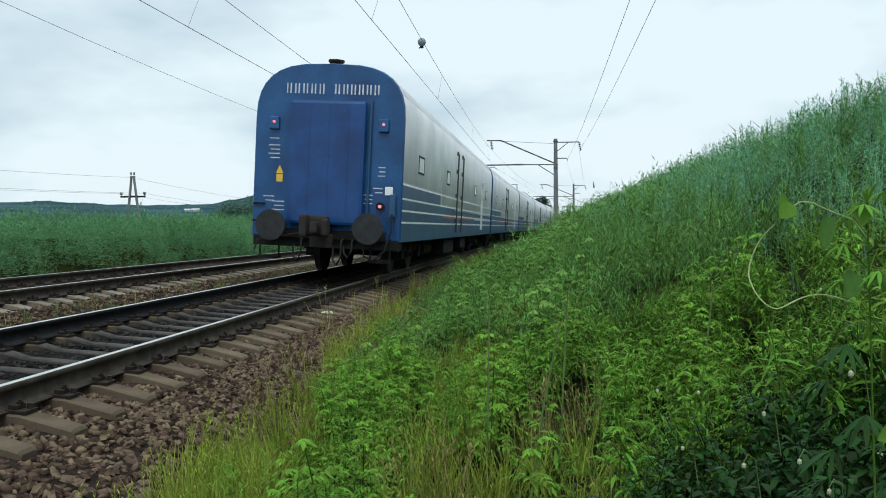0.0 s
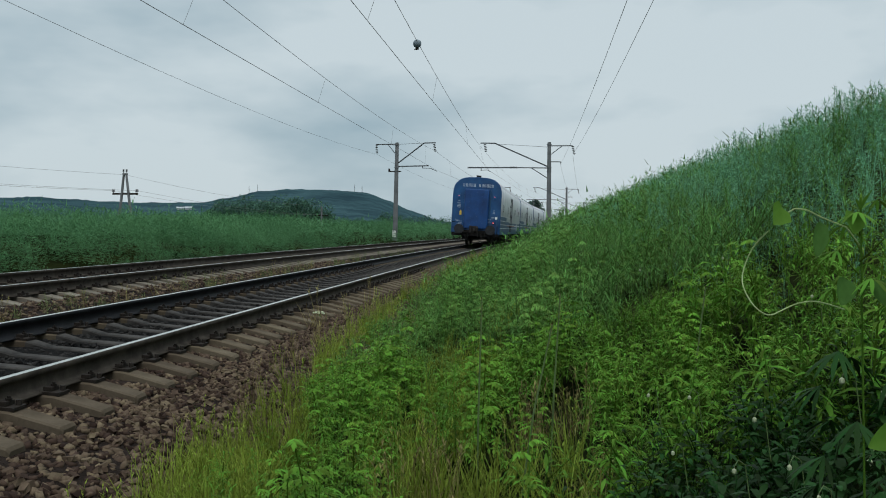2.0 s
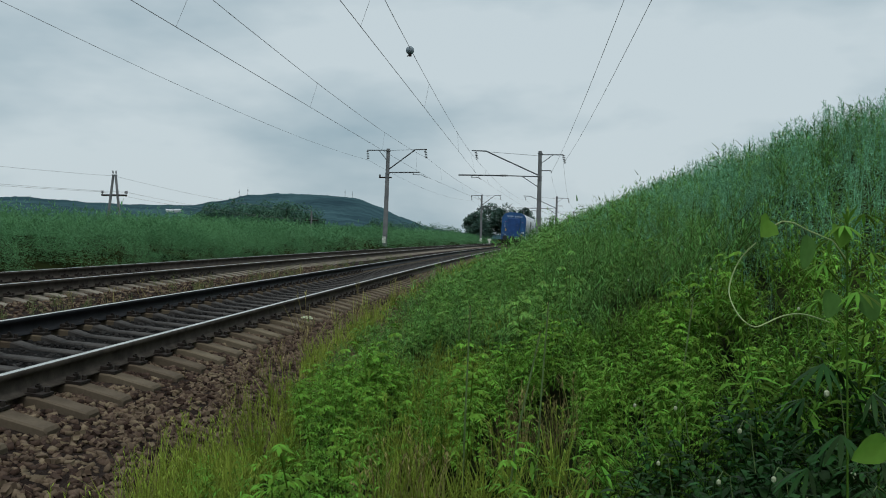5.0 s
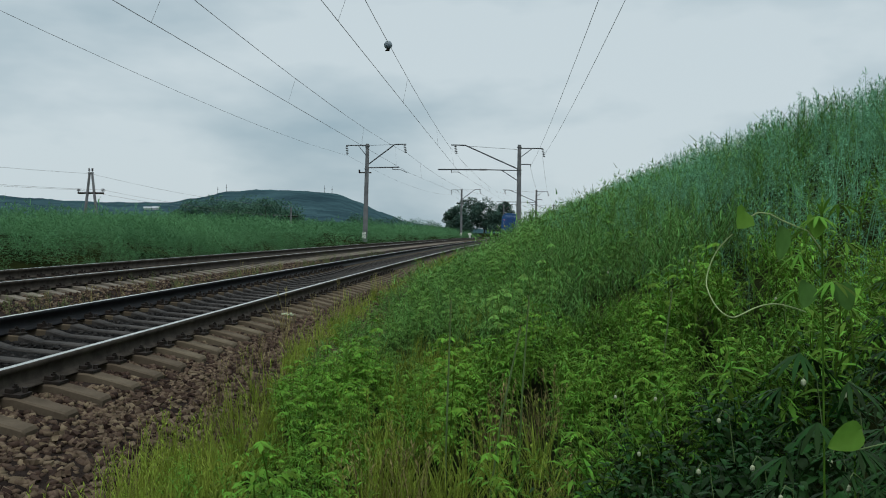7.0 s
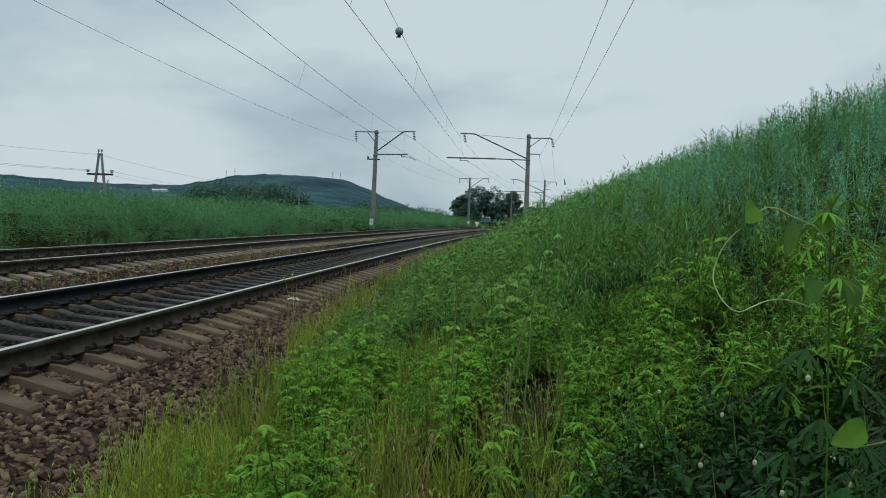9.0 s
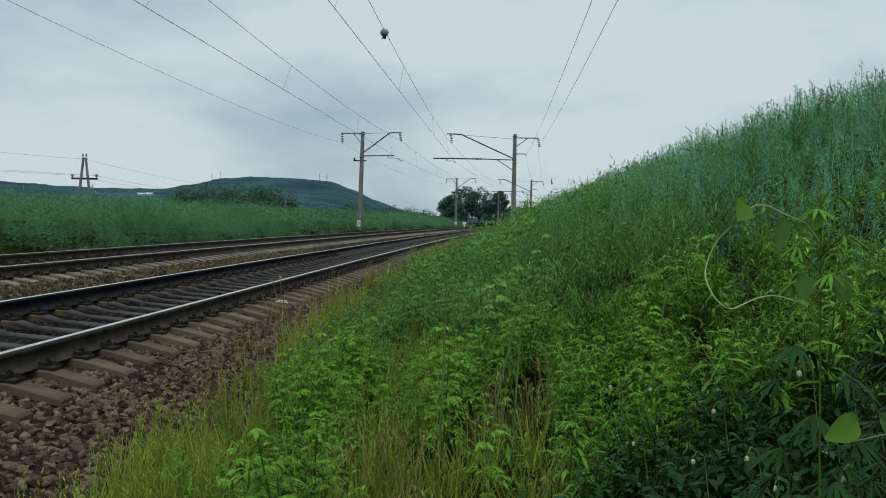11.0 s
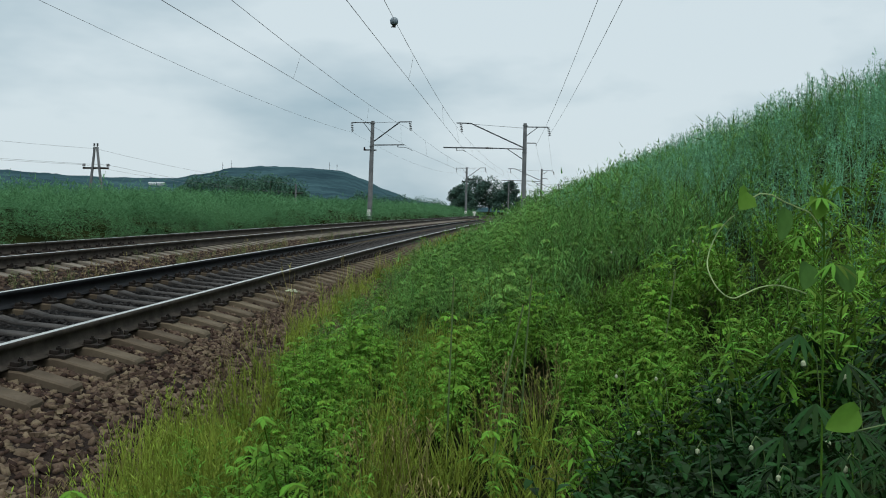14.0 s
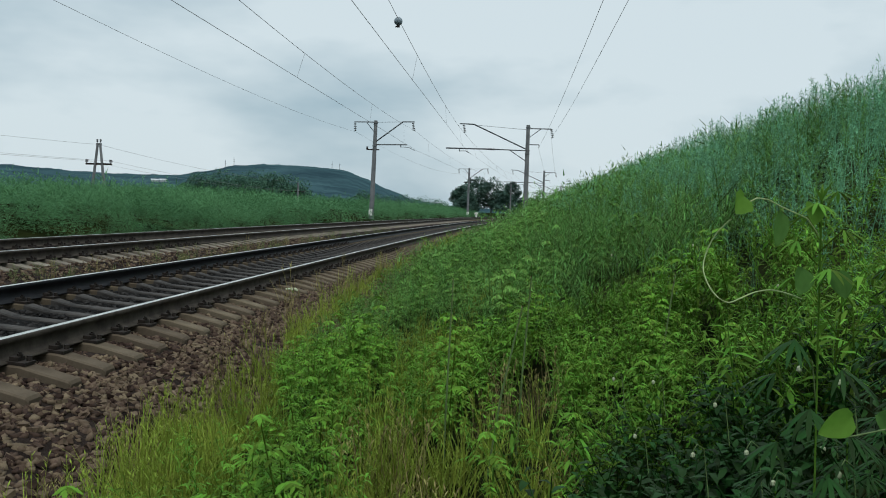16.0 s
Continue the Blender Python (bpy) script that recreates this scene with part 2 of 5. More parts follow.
# ---- ground: one sheet, its height a function of the distance from the line ----
SECTION = [(-4000, -3.0), (-400, -1.5), (-90, -0.8), (-40, 0.1), (-26, 0.75), (-17, 0.75), (-13.4, 0.2), (-11.6, -0.3), (-11.2, -0.65), (-2.2, -0.75), (-1.8, -0.62),
           (-0.6, -0.52), (0.4, -0.35), (1.2, 0.0), (8.4, 3.42), (10.5, 3.7), (30, 3.6), (120, 2.0), (4000, 0.0)]
SX = np.array([a for a, _ in SECTION])
SZ = np.array([b for _, b in SECTION])


def ground_z(lat, y):
    """Height of the soil at a distance from the line and along it."""
    near = lat
    if -2.2 < lat < 40:
        near = lat + float(np.interp(y, [5, 16, 40, 80], [0, 1.0, 1.9, 2.6])) * min(1.0, (lat + 2.2) / 1.6) * float(np.interp(lat, [1, 7], [1.0, 0.6]))
    z = float(np.interp(near, SX, SZ))
    if lat > 0.4:
        z *= 1.0 if y < 170 else max(0.25, 1 - (y - 170) / 160)
    if abs(lat) < 60 and (lat > -1.8 or lat < -11.6):
        z += 0.10 * noise.noise(Vector((lat * 0.35, y * 0.35, 1.7))) + 0.05 * noise.noise(Vector((lat * 1.1, y * 1.1, 5.0)))
    return z


def build_ground():
    lats = sorted(set(list(np.linspace(-3000, -120, 14)) + list(np.linspace(-110, -30, 14)) + list(np.linspace(-28, -11.2, 26)) + [-9, -6, -4, -2.6]
                      + list(np.linspace(-2.2, 11, 45)) + list(np.linspace(13, 60, 14)) + list(np.linspace(80, 3000, 14))))
    ys = sorted(set(list(np.linspace(-300, -20, 10)) + list(np.linspace(-14, 30, 80)) + list(np.linspace(31, 100, 60)) + list(np.linspace(104, 260, 40)) + list(np.linspace(280, 900, 24)) + list(np.linspace(1000, 4200, 14))))
    vs = [(lat + bend(y), y, ground_z(lat, y)) for y in ys for lat in lats]
    n = len(lats)
    fs = [(j * n + i, j * n + i + 1, (j + 1) * n + i + 1, (j + 1) * n + i) for j in range(len(ys) - 1) for i in range(n - 1)]
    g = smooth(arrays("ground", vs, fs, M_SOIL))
    tagged(g, "green weedy soil rising to a bank beside the railway line, darkened for shade under the plants", "ground", kind="structure")


build_ground()

# ballast beds: lateral distance and height of the shoulders and of the tops
BED = [(-11.6, -0.75), (-10.7, -0.06), (-10.0, -0.03), (-7.1, -0.08), (-6.6, -0.13), (-6.3, -0.17), (-5.9, -0.17), (-5.3, -0.150), (-5.0, -0.165), (-4.45, -0.205), (-4.0, -0.232), (-3.7, -0.245), (-3.35, -0.285), (-3.1, -0.345), (-2.85, -0.40), (-2.6, -0.47), (-1.7, -0.80)]
BX = np.array([a for a, _ in BED])
BZ = np.array([b for _, b in BED])


def bed_z(lat):
    return float(np.interp(lat, BX, BZ))


def build_bed():
    lats = [float(a) for a in np.linspace(-11.6, -1.7, 67)]
    ys = list(np.linspace(-12, 30, 170)) + list(np.linspace(30.6, 110, 120)) + list(np.linspace(112, 420, 60))
    vs, fs, idx = [], [], []
    for y in ys:
        for lat in lats:
            vs.append((lat + bend(y), y, bed_z(lat) + 0.025 * noise.noise(Vector((lat * 2, y * 2, 0)))))
    n = len(lats)
    for j in range(len(ys) - 1):
        for i in range(n - 1):
            fs.append((j * n + i, j * n + i + 1, (j + 1) * n + i + 1, (j + 1) * n + i))
            mid = (lats[i] + lats[i + 1]) / 2 + 0.12 * noise.noise(Vector((lats[i] * 3, ys[j] * 2, 4)))
            idx.append(1 if -5.5 < mid < -3.75 else 0)
    b = arrays("ballast_bed", vs, fs, [M_BALLAST_SHADED, M_BED_OIL], idx=idx)
    tagged(b, "brown crushed stone ballast bed darkened for shaded gaps, oily black between the near rails", "ballast", kind="structure")


build_bed()

# ---- rails and sleepers ----
RAIL = [(-0.075, -0.18), (-0.075, -0.168), (-0.022, -0.150), (-0.010, -0.135), (-0.010, -0.055), (-0.0375, -0.040), (-0.0375, -0.008), (-0.030, 0.0),
        (0.030, 0.0), (0.0375, -0.008), (0.0375, -0.040), (0.010, -0.055), (0.010, -0.135), (0.022, -0.150), (0.075, -0.168), (0.075, -0.18)]


def rail(lat, parent):
    ys = list(np.arange(-12, 60, 1.0)) + list(np.arange(60, 420, 4.0))
    n, z = len(RAIL), CANT[lat]
    vs = [(lat + bend(y) + a, y, z + b) for y in ys for a, b in RAIL]
    fs, idx = [], []
    for j in range(len(ys) - 1):
        for i in range(n):
            k = (i + 1) % n
            fs.append((j * n + i, j * n + k, (j + 1) * n + k, (j + 1) * n + i))
            idx.append(1 if i == 7 else 0)
    return arrays("rail", vs, fs, [M_RAIL_OIL if lat == NEAR_L else M_RAIL, M_RAILTOP], parent, idx)


def sleeper_mesh(name, dark_inside):
    """Concrete sleeper along x, its rail seats at z = 0: higher and broader at the seats, waisted between them."""
    bm = bmesh.new()
    st = [(-1.345, -0.092, 0.080, 0.098), (-1.325, -0.070, 0.090, 0.104), (-0.95, 0.0, 0.092, 0.106), (-0.62, 0.0, 0.090, 0.104), (-0.40, -0.045, 0.074, 0.086), (0.40, -0.045, 0.074, 0.086),
          (0.62, 0.0, 0.090, 0.104), (0.95, 0.0, 0.092, 0.106), (1.325, -0.070, 0.090, 0.104), (1.345, -0.092, 0.080, 0.098)]
    rings = []
    for x, z, t, b in st:
        rings.append([bm.verts.new((x, -b, -0.20)), bm.verts.new((x, -t, z - 0.012)), bm.verts.new((x, -t + 0.015, z)), bm.verts.new((x, t - 0.015, z)), bm.verts.new((x, t, z - 0.012)), bm.verts.new((x, b, -0.20))])
    for q, (a, b) in enumerate(zip(rings, rings[1:])):
        for i in range(5):
            f = bm.faces.new((a[i], a[i + 1], b[i + 1], b[i]))
            f.material_index = 1 if dark_inside and 2 < q < 6 else 0
    bm.faces.new(rings[0])
    bm.faces.new(list(reversed(rings[-1])))
    bmesh.ops.recalc_face_normals(bm, faces=bm.faces)
    return mesh_of(name, bm, [M_SLEEPER if dark_inside else M_SLEEPER_PALE, M_SLEEPER_DARK])


def fastener_mesh():
    """Iron tie plate with a clamp and two bolts on each side of the rail."""
    bm = bmesh.new()
    box(bm, -0.19, 0.19, -0.075, 0.075, 0.0, 0.022)
    for s in (-1, 1):
        box(bm, s * 0.085 - 0.035, s * 0.085 + 0.035, -0.05, 0.05, 0.022, 0.055, 0.006)
        rod(bm, (s * 0.105, 0, 0.05), (s * 0.105, 0, 0.085), 0.012, n=6)
        disc(bm, (s * 0.105, 0, 0.062), (0, 0, 1), 0.022, 0.020, 6)
        rod(bm, (s * 0.16, 0.03, 0.02), (s * 0.16, 0.03, 0.06), 0.02, n=6)
    return mesh_of("fastener", bm, M_IRON)


FASTENER = fastener_mesh()


def sleeper_pose(r, l, y):
    zr, zl = CANT[r] - 0.181, CANT[l] - 0.181
    lean = math.degrees(math.atan2(zl - zr, GAUGE))
    jit = random.uniform(-1, 1)
    return pose((r + l) / 2 + bend(y) + jit * 0.012, y, (zr + zl) / 2, 0, lean, -heading(y) + jit * 0.5)


def railway_track(r, l, first, label, dark, fast_to):
    track = new("railway_track")
    tagged(track, label, "railway track", "parallel railway tracks", "structure")
    for lat in (r, l):
        rail(lat, track)
    me = sleeper_mesh("sleeper", dark)
    y, k = first, 0
    far_v, far_f = [], []
    base = np.array([v.co[:] for v in me.vertices])
    quads = [tuple(p.vertices) for p in me.polygons if len(p.vertices) == 4]
    while y < 330:
        m = sleeper_pose(r, l, y)
        if k < 190:
            s = new("sleeper", me)
            s.parent = track
            s.matrix_local = m
            if y < fast_to:
                for x in (-GAUGE / 2, GAUGE / 2):
                    f = new("fastener", FASTENER)
                    f.parent = s
                    f.matrix_local = pose(x, 0, 0.002)
        else:
            o = len(far_v)
            far_v += [tuple(m @ Vector(c)) for c in base]
            far_f += [tuple(i + o for i in q) for q in quads]
        y += 0.534
        k += 1
    tagged(arrays("far_sleepers", far_v, far_f, M_SLEEPER, track), kind="stuff")


railway_track(NEAR_R, NEAR_L, 5.34 - 0.534 * 16, "near railway track with worn bright rails on dusty concrete sleepers", True, 26)
railway_track(FAR_R, FAR_L, 5.0 - 0.534 * 12, "second railway track with rusty rails on pale concrete sleepers", False, 20)

# ---- overhead line: poles, brackets, wires ----
def insulator(bm, top, length, lean=0.0, mi=1):
    """A string of glazed discs hanging from top."""
    a = Vector(top)
    b = a + Vector((lean, 0, -length))
    rod(bm, a, b, 0.02, n=6, mi=mi)
    k = max(3, int(length / 0.13))
    for i in range(k):
        disc(bm, a.lerp(b, (i + 0.5) / k), (b - a), 0.115, 0.05, 10, mi)


def mast(name, x, y, top, lean, label):
    """Tapered concrete mast; its top and base along a slight lean."""
    th = new(name)
    th.location = (x, y, 0)
    tagged(th, label, "catenary mast", "overhead line masts")
    bm = bmesh.new()
    rod(bm, (-lean * top, 0, -1.2), (0, 0, top), 0.235, 0.15, 12)
    for z in (top - 0.2, top - 2.15, top - 2.45):
        disc(bm, (-lean * (top - z), 0, z), (0, 0, 1), 0.21, 0.07, 12)
    part("mast_shaft", bm, M_CONCRETE, th)
    bm = bmesh.new()
    rod(bm, (-lean * top * 0.95, 0, 0.42), (-lean * top * 0.88, 0, 0.98), 0.232, 0.228, 12)
    part("base_marking", bm, M_WHITEWASH, th, "whitewashed foot")
    return th


def mast_track_side(x, y):
    """Mast on the bank side: a long inclined bracket over the near line."""
    th = mast("catenary_mast", x, y, 8.5, 0.0, "grey concrete catenary mast with a long bracket over the near track")
    bm = bmesh.new()
    rod(bm, (-0.1, 0, 6.45), (-4.6, 0, 8.45), 0.055)
    rod(bm, (-4.6, 0, 8.45), (-5.8, 0, 8.47), 0.05)
    rod(bm, (-0.15, 0, 8.1), (-5.8, 0, 8.47), 0.015)
    part("cantilever", bm, M_GALV, th)
    bm = bmesh.new()
    insulator(bm, (-5.45, 0, 8.4), 0.7, 0.12, 0)
    part("insulator", bm, M_PORCELAIN, th)
    bm = bmesh.new()
    rod(bm, (-0.1, 0, 6.33), (-3.0, 0, 6.38), 0.045)
    rod(bm, (-3.0, 0, 6.38), (-6.9, 0, 6.38), 0.06)
    rod(bm, (-1.5, 0, 6.35), (-0.1, 0, 5.45), 0.035)
    rod(bm, (-5.75, 0, 6.38), (-5.75, 0, 6.12), 0.035)
    for a, b in (((-5.75, 0, 6.16), (-5.2, 0, 6.18)), ((-5.2, 0, 6.18), (-4.95, 0, 6.02))):
        rod(bm, a, b, 0.025)
    part("registration_arm", bm, M_GALV, th)
    bm = bmesh.new()
    for i in range(5):
        disc(bm, (-2.75 - i * 0.13, 0, 6.38), (1, 0, 0), 0.10, 0.05, 10)
    part("rod_insulator", bm, M_PORCELAIN, th)
    bm = bmesh.new()
    rod(bm, (0.1, 0, 8.2), (1.95, 0, 8.2), 0.045)
    rod(bm, (1.1, 0, 8.2), (0.12, 0, 7.45), 0.03)
    part("feeder_bracket", bm, M_GALV, th)
    bm = bmesh.new()
    rod(bm, (0.1, 0, 6.85), (0.95, 0, 6.85), 0.04)
    rod(bm, (0.95, 0, 6.85), (0.98, 0, 6.65), 0.03)
    part("lower_arm", bm, M_GALV, th)
    bm = bmesh.new()
    insulator(bm, (1.95, 0, 8.2), 0.75, 0.15, 0)
    part("feeder_insulator", bm, M_PORCELAIN, th)
    return th


def mast_field_side(x, y, lean=0.022):
    """Mast beyond the second line."""
    th = mast("catenary_mast", x, y, 8.55, lean, "grey concrete catenary mast leaning slightly, beside the second track")
    bm = bmesh.new()
    rod(bm, (0.1, 0, 6.8), (2.35, 0, 8.5), 0.055)
    rod(bm, (2.35, 0, 8.5), (3.35, 0, 8.52), 0.05)
    rod(bm, (0.1, 0, 8.4), (2.35, 0, 8.5), 0.015)
    part("cantilever", bm, M_GALV, th)
    bm = bmesh.new()
    insulator(bm, (3.2, 0, 8.45), 0.7, 0.12, 0)
    part("insulator", bm, M_PORCELAIN, th)
    bm = bmesh.new()
    rod(bm, (0.0, 0, 6.5), (2.75, 0, 6.56), 0.05)
    rod(bm, (2.2, 0, 6.55), (2.2, 0, 6.33), 0.035)
    rod(bm, (2.2, 0, 6.36), (2.9, 0, 6.34), 0.025)
    rod(bm, (2.9, 0, 6.34), (3.45, 0, 6.08), 0.025)
    part("registration_arm", bm, M_GALV, th)
    bm = bmesh.new()
    rod(bm, (0, 0, 8.42), (-1.85, 0, 8.4), 0.045)
    rod(bm, (-0.8, 0, 8.4), (-0.15, 0, 7.6), 0.03)
    part("feeder_bracket", bm, M_GALV, th)
    bm = bmesh.new()
    box(bm, -0.75, 0.35, -0.06, 0.06, 6.02, 6.12)
    box(bm, -0.75, -0.62, -0.06, 0.06, 6.02, 6.32)
    part("short_crossarm", bm, M_IRON, th)
    bm = bmesh.new()
    insulator(bm, (-1.8, 0, 8.36), 0.75, 0.05, 0)
    part("feeder_insulator", bm, M_PORCELAIN, th)
    return th


SPANS = (-3.0, 72.0, 147.0, 222.0, 297.0)
for y in SPANS:
    mast_track_side(-0.10 + bend(y), y)
    mast_field_side(-13.10 + bend(y) + (0.05 if y > 100 else 0), y, 0.022 if y < 100 else 0.005)


def hung(x0, x1, y0, y1, z0, z1, sag, n=14):
    return [(x0 + (x1 - x0) * i / n, y0 + (y1 - y0) * i / n, z0 + (z1 - z0) * i / n - 4 * sag * (i / n) * (1 - i / n)) for i in range(n + 1)]


def wire_line(name, xs, z, sag, r, label):
    """A wire over all spans; xs are its places at the masts."""
    th = new(name)
    tagged(th, label, "overhead wire", "overhead wires")
    vs, fs = [], []
    for i in range(len(SPANS) - 1):
        v, f = tube(hung(xs[i], xs[i + 1], SPANS[i], SPANS[i + 1], z, z, sag), r, 5)
        o = len(vs)
        vs += v
        fs += [tuple(k + o for k in q) for q in f]
    arrays("conductor", vs, fs, M_WIRE, th)
    return th


B = [bend(y) for y in SPANS]
NEAR_CONTACT = [-4.16, -3.78, -0.10 - 4.95 + B[2], -4.7 + B[3], -5.0 + B[4]]
NEAR_MESS = [-3.45, -4.2, -0.10 - 5.35 + B[2], -4.9 + B[3], -5.2 + B[4]]
FAR_CONTACT = [-8.9, -8.2, -13.05 + 3.4 + B[2], -9.2 + B[3], -9.4 + B[4]]
FAR_MESS = [-8.2, -8.35, -13.05 + 3.3 + B[2], -9.3 + B[3], -9.4 + B[4]]


def catenary(contact, mess, label):
    w = wire_line("contact_wire", contact, 6.12, 0.02, 0.009, "thin dark contact wire over " + label)
    m = wire_line("messenger_wire", mess, 7.78, 0.74, 0.009, "sagging messenger wire over " + label)
    for s in range(2):
        for u in (0.10, 0.31, 0.48, 0.70, 0.90):
            y = SPANS[s] + 75 * u
            a = (contact[s] + (contact[s + 1] - contact[s]) * u, y, 6.12 - 0.08 * u * (1 - u))
            b = (mess[s] + (mess[s + 1] - mess[s]) * u, y, 7.78 - 4 * 0.74 * u * (1 - u))
            v, f = tube([a, b], 0.0045, 4)
            arrays("dropper", v, f, M_WIRE, m)
    return m


near_mess = catenary(NEAR_CONTACT, NEAR_MESS, "the near track")
catenary(FAR_CONTACT, FAR_MESS, "the second track")
wire_line("feeder_wire", [-13.4, -13.45, -14.9 + B[2], -15.0 + B[3], -15 + B[4]], 7.55, 0.85, 0.007, "feeder wire on the field side of the masts")
wire_line("feeder_wire", [2.9, 3.25, 2.0 + B[2], 2.0 + B[3], 2 + B[4]], 7.5, 0.6, 0.008, "feeder wire on the bank side of the masts")
wire_line("feeder_wire", [1.95, 2.2, 0.9 + B[2], 0.9 + B[3], 0.9 + B[4]], 6.65, 0.6, 0.007, "lower feeder wire on the bank side of the masts")


def line_ball(x, y, z):
    th = new("wire_ball")
    th.location = (x, y, z)
    tagged(th, "dark grey ball clamped on the messenger wire", "marker ball")
    bm = bmesh.new()
    bmesh.ops.create_icosphere(bm, subdivisions=3, radius=0.135)
    part("ball", bm, M_BALL, th)
    smooth(th.children[0])
    bm = bmesh.new()
    box(bm, -0.05, 0.05, -0.05, 0.05, -0.19, -0.10, 0.012)
    rod(bm, (-0.04, 0, -0.16), (-0.09, 0, -0.19), 0.02)
    part("clamp", bm, M_IRON, th)


line_ball(-3.76, 27.0, 7.02)


def a_pole(x, y, h):
    """Concrete A-frame pole with a crossarm and pin insulators."""
    th = new("telegraph_pole")
    th.location = (x, y, 0)
    tagged(th, "grey concrete A-frame pole standing in the weeds", "utility pole", "field power poles")
    for s in (-1, 1):
        bm = bmesh.new()
        rod(bm, (s * 1.05, 0, -1), (s * 0.13, 0, h), 0.19, 0.13, 8)
        part("leg", bm, M_CONCRETE, th)
    bm = bmesh.new()
    box(bm, -1.45, 1.45, -0.07, 0.07, h - 2.35, h - 2.15)
    part("crossarm", bm, M_IRON, th)
    bm = bmesh.new()
    box(bm, -0.28, 0.28, -0.10, 0.10, h - 0.15, h + 0.02, 0.02)
    part("top_cap", bm, M_CONCRETE, th)
    for sx, z in ((-1.35, h - 2.15), (1.35, h - 2.15), (0.18, h + 0.05), (-0.18, h + 0.05)):
        bm = bmesh.new()
        rod(bm, (sx, 0, z), (sx, 0, z + 0.3), 0.03, n=6)
        for k in range(3):
            disc(bm, (sx, 0, z + 0.14 + k * 0.1), (0, 0, 1), 0.17 if abs(sx) > 1 else 0.10, 0.07, 10)
        part("pin_insulator", bm, M_PORCELAIN, th)


def field_post(x, y, h):
    th = new("telegraph_pole")
    th.location = (x, y, 0)
    tagged(th, "small grey concrete pole with a short crossarm in the field", "utility pole", "field power poles")
    bm = bmesh.new()
    rod(bm, (0, 0, -1), (0, 0, h), 0.2, 0.15, 8)
    part("shaft", bm, M_CONCRETE, th)
    bm = bmesh.new()
    box(bm, -1.2, 1.2, -0.08, 0.08, h - 1.7, h - 1.55)
    part("crossarm", bm, M_IRON, th)


a_pole(-44.6, 88.5, 7.1)
field_post(-38.0, 149.0, 5.2)
for dx, z0, z1, sag in ((0.0, 6.95, 5.3, 0.7), (-1.35, 5.2, 3.7, 0.6), (1.35, 5.2, 3.7, 0.6)):
    th = new("field_wire")
    tagged(th, "thin power wire between the field poles", "overhead wire", "field power wires")
    v1, f1 = tube(hung(-57 + dx, -44.6 + dx, 20, 88.5, z0 + 0.7, z0, sag), 0.012, 5)
    v2, f2 = tube(hung(-44.6 + dx, -38 + dx, 88.5, 149, z0, z1, sag), 0.012, 5)
    arrays("conductor", v1 + v2, f1 + [tuple(k + len(v1) for k in q) for q in f2], M_WIRE, th)


def marker_post(x, y):
    th = new("marker_post")
    th.location = (x, y, 0)
    tagged(th, "small white-painted trackside marker post", "marker post")
    bm = bmesh.new()
    box(bm, -0.13, 0.13, -0.09, 0.09, -0.9, 0.85, 0.02)
    part("post", bm, M_WHITEWASH, th)
    bm = bmesh.new()
    box(bm, -0.3, 0.3, -0.1, 0.1, 0.62, 0.92, 0.02)
    part("plate", bm, M_WHITEWASH, th)


marker_post(-5.6, 141)

# ---- far hills ----
RIDGE = [(-50, 46), (-36, 47), (-31.8, 50), (-28.5, 46), (-25.5, 44), (-22, 46), (-20, 56), (-18.6, 66), (-16, 70), (-14.5, 71), (-12.5, 68), (-11, 64), (-9.5, 49), (-8.2, 33), (-6.5, 18), (-4.5, 10), (0, 6), (12, 6), (30, 8), (50, 8)]


def build_hills():
    az = np.linspace(-50, 50, 420)
    top = np.interp(az, [a for a, _ in RIDGE], [b for _, b in RIDGE])
    vs, n = [], len(az)
    steps = [(0.30, -0.02), (0.42, 0.10), (0.55, 0.26), (0.66, 0.42), (0.75, 0.6), (0.84, 0.78), (0.92, 0.91), (0.97, 0.975), (1.0, 1.0), (1.06, 0.9), (1.2, 0.4)]
    for f, u in steps:
        for a, h in zip(az, top):
            r = 1750 * f
            b = noise.noise(Vector((a * 0.9, f * 9, 2.0))) * 3.2 + noise.noise(Vector((a * 4.5, f * 30, 7.0))) * 2.0 + noise.noise(Vector((a * 13, f * 70, 3.0))) * 1.3
            z = -2 + (h * 1.17 + 2) * u + b * (0.35 if f == 1.0 else 0.9) * min(1, h / 25)
            vs.append((r * math.sin(radians(a)), r * math.cos(radians(a)), z))
    fs = [(j * n + i, j * n + i + 1, (j + 1) * n + i + 1, (j + 1) * n + i) for j in range(len(steps) - 1) for i in range(n - 1)]
    tagged(arrays("far_hills", vs, fs, M_HILL), "long wooded hills under the clouds, dark green with blue haze in the colour", "hills", kind="structure")


build_hills()


def radio_mast(az, r, z, h):
    th = new("radio_mast")
    th.location = (r * math.sin(radians(az)), r * math.cos(radians(az)), z)
    tagged(th, "thin lattice radio mast on the hilltop", "radio mast", "radio masts")
    bm = bmesh.new()
    rod(bm, (0, 0, -4), (0, 0, h), 0.55, 0.25, 5)
    part("tower", bm, M_MAST, th)
    bm = bmesh.new()
    box(bm, -1.3, 1.3, -0.3, 0.3, h * 0.55, h * 0.62)
    part("antenna", bm, M_MAST, th)
    bm = bmesh.new()
    box(bm, -1.0, 1.0, -0.3, 0.3, h * 0.75, h * 0.8)
    part("antenna", bm, M_MAST, th)


for az, h in ((-19.05, 15), (-18.5, 16), (-12.1, 17), (-11.6, 16)):
    radio_mast(az, 1740, 1.17 * float(np.interp(az, [a for a, _ in RIDGE], [b for _, b in RIDGE])) - 1, h)


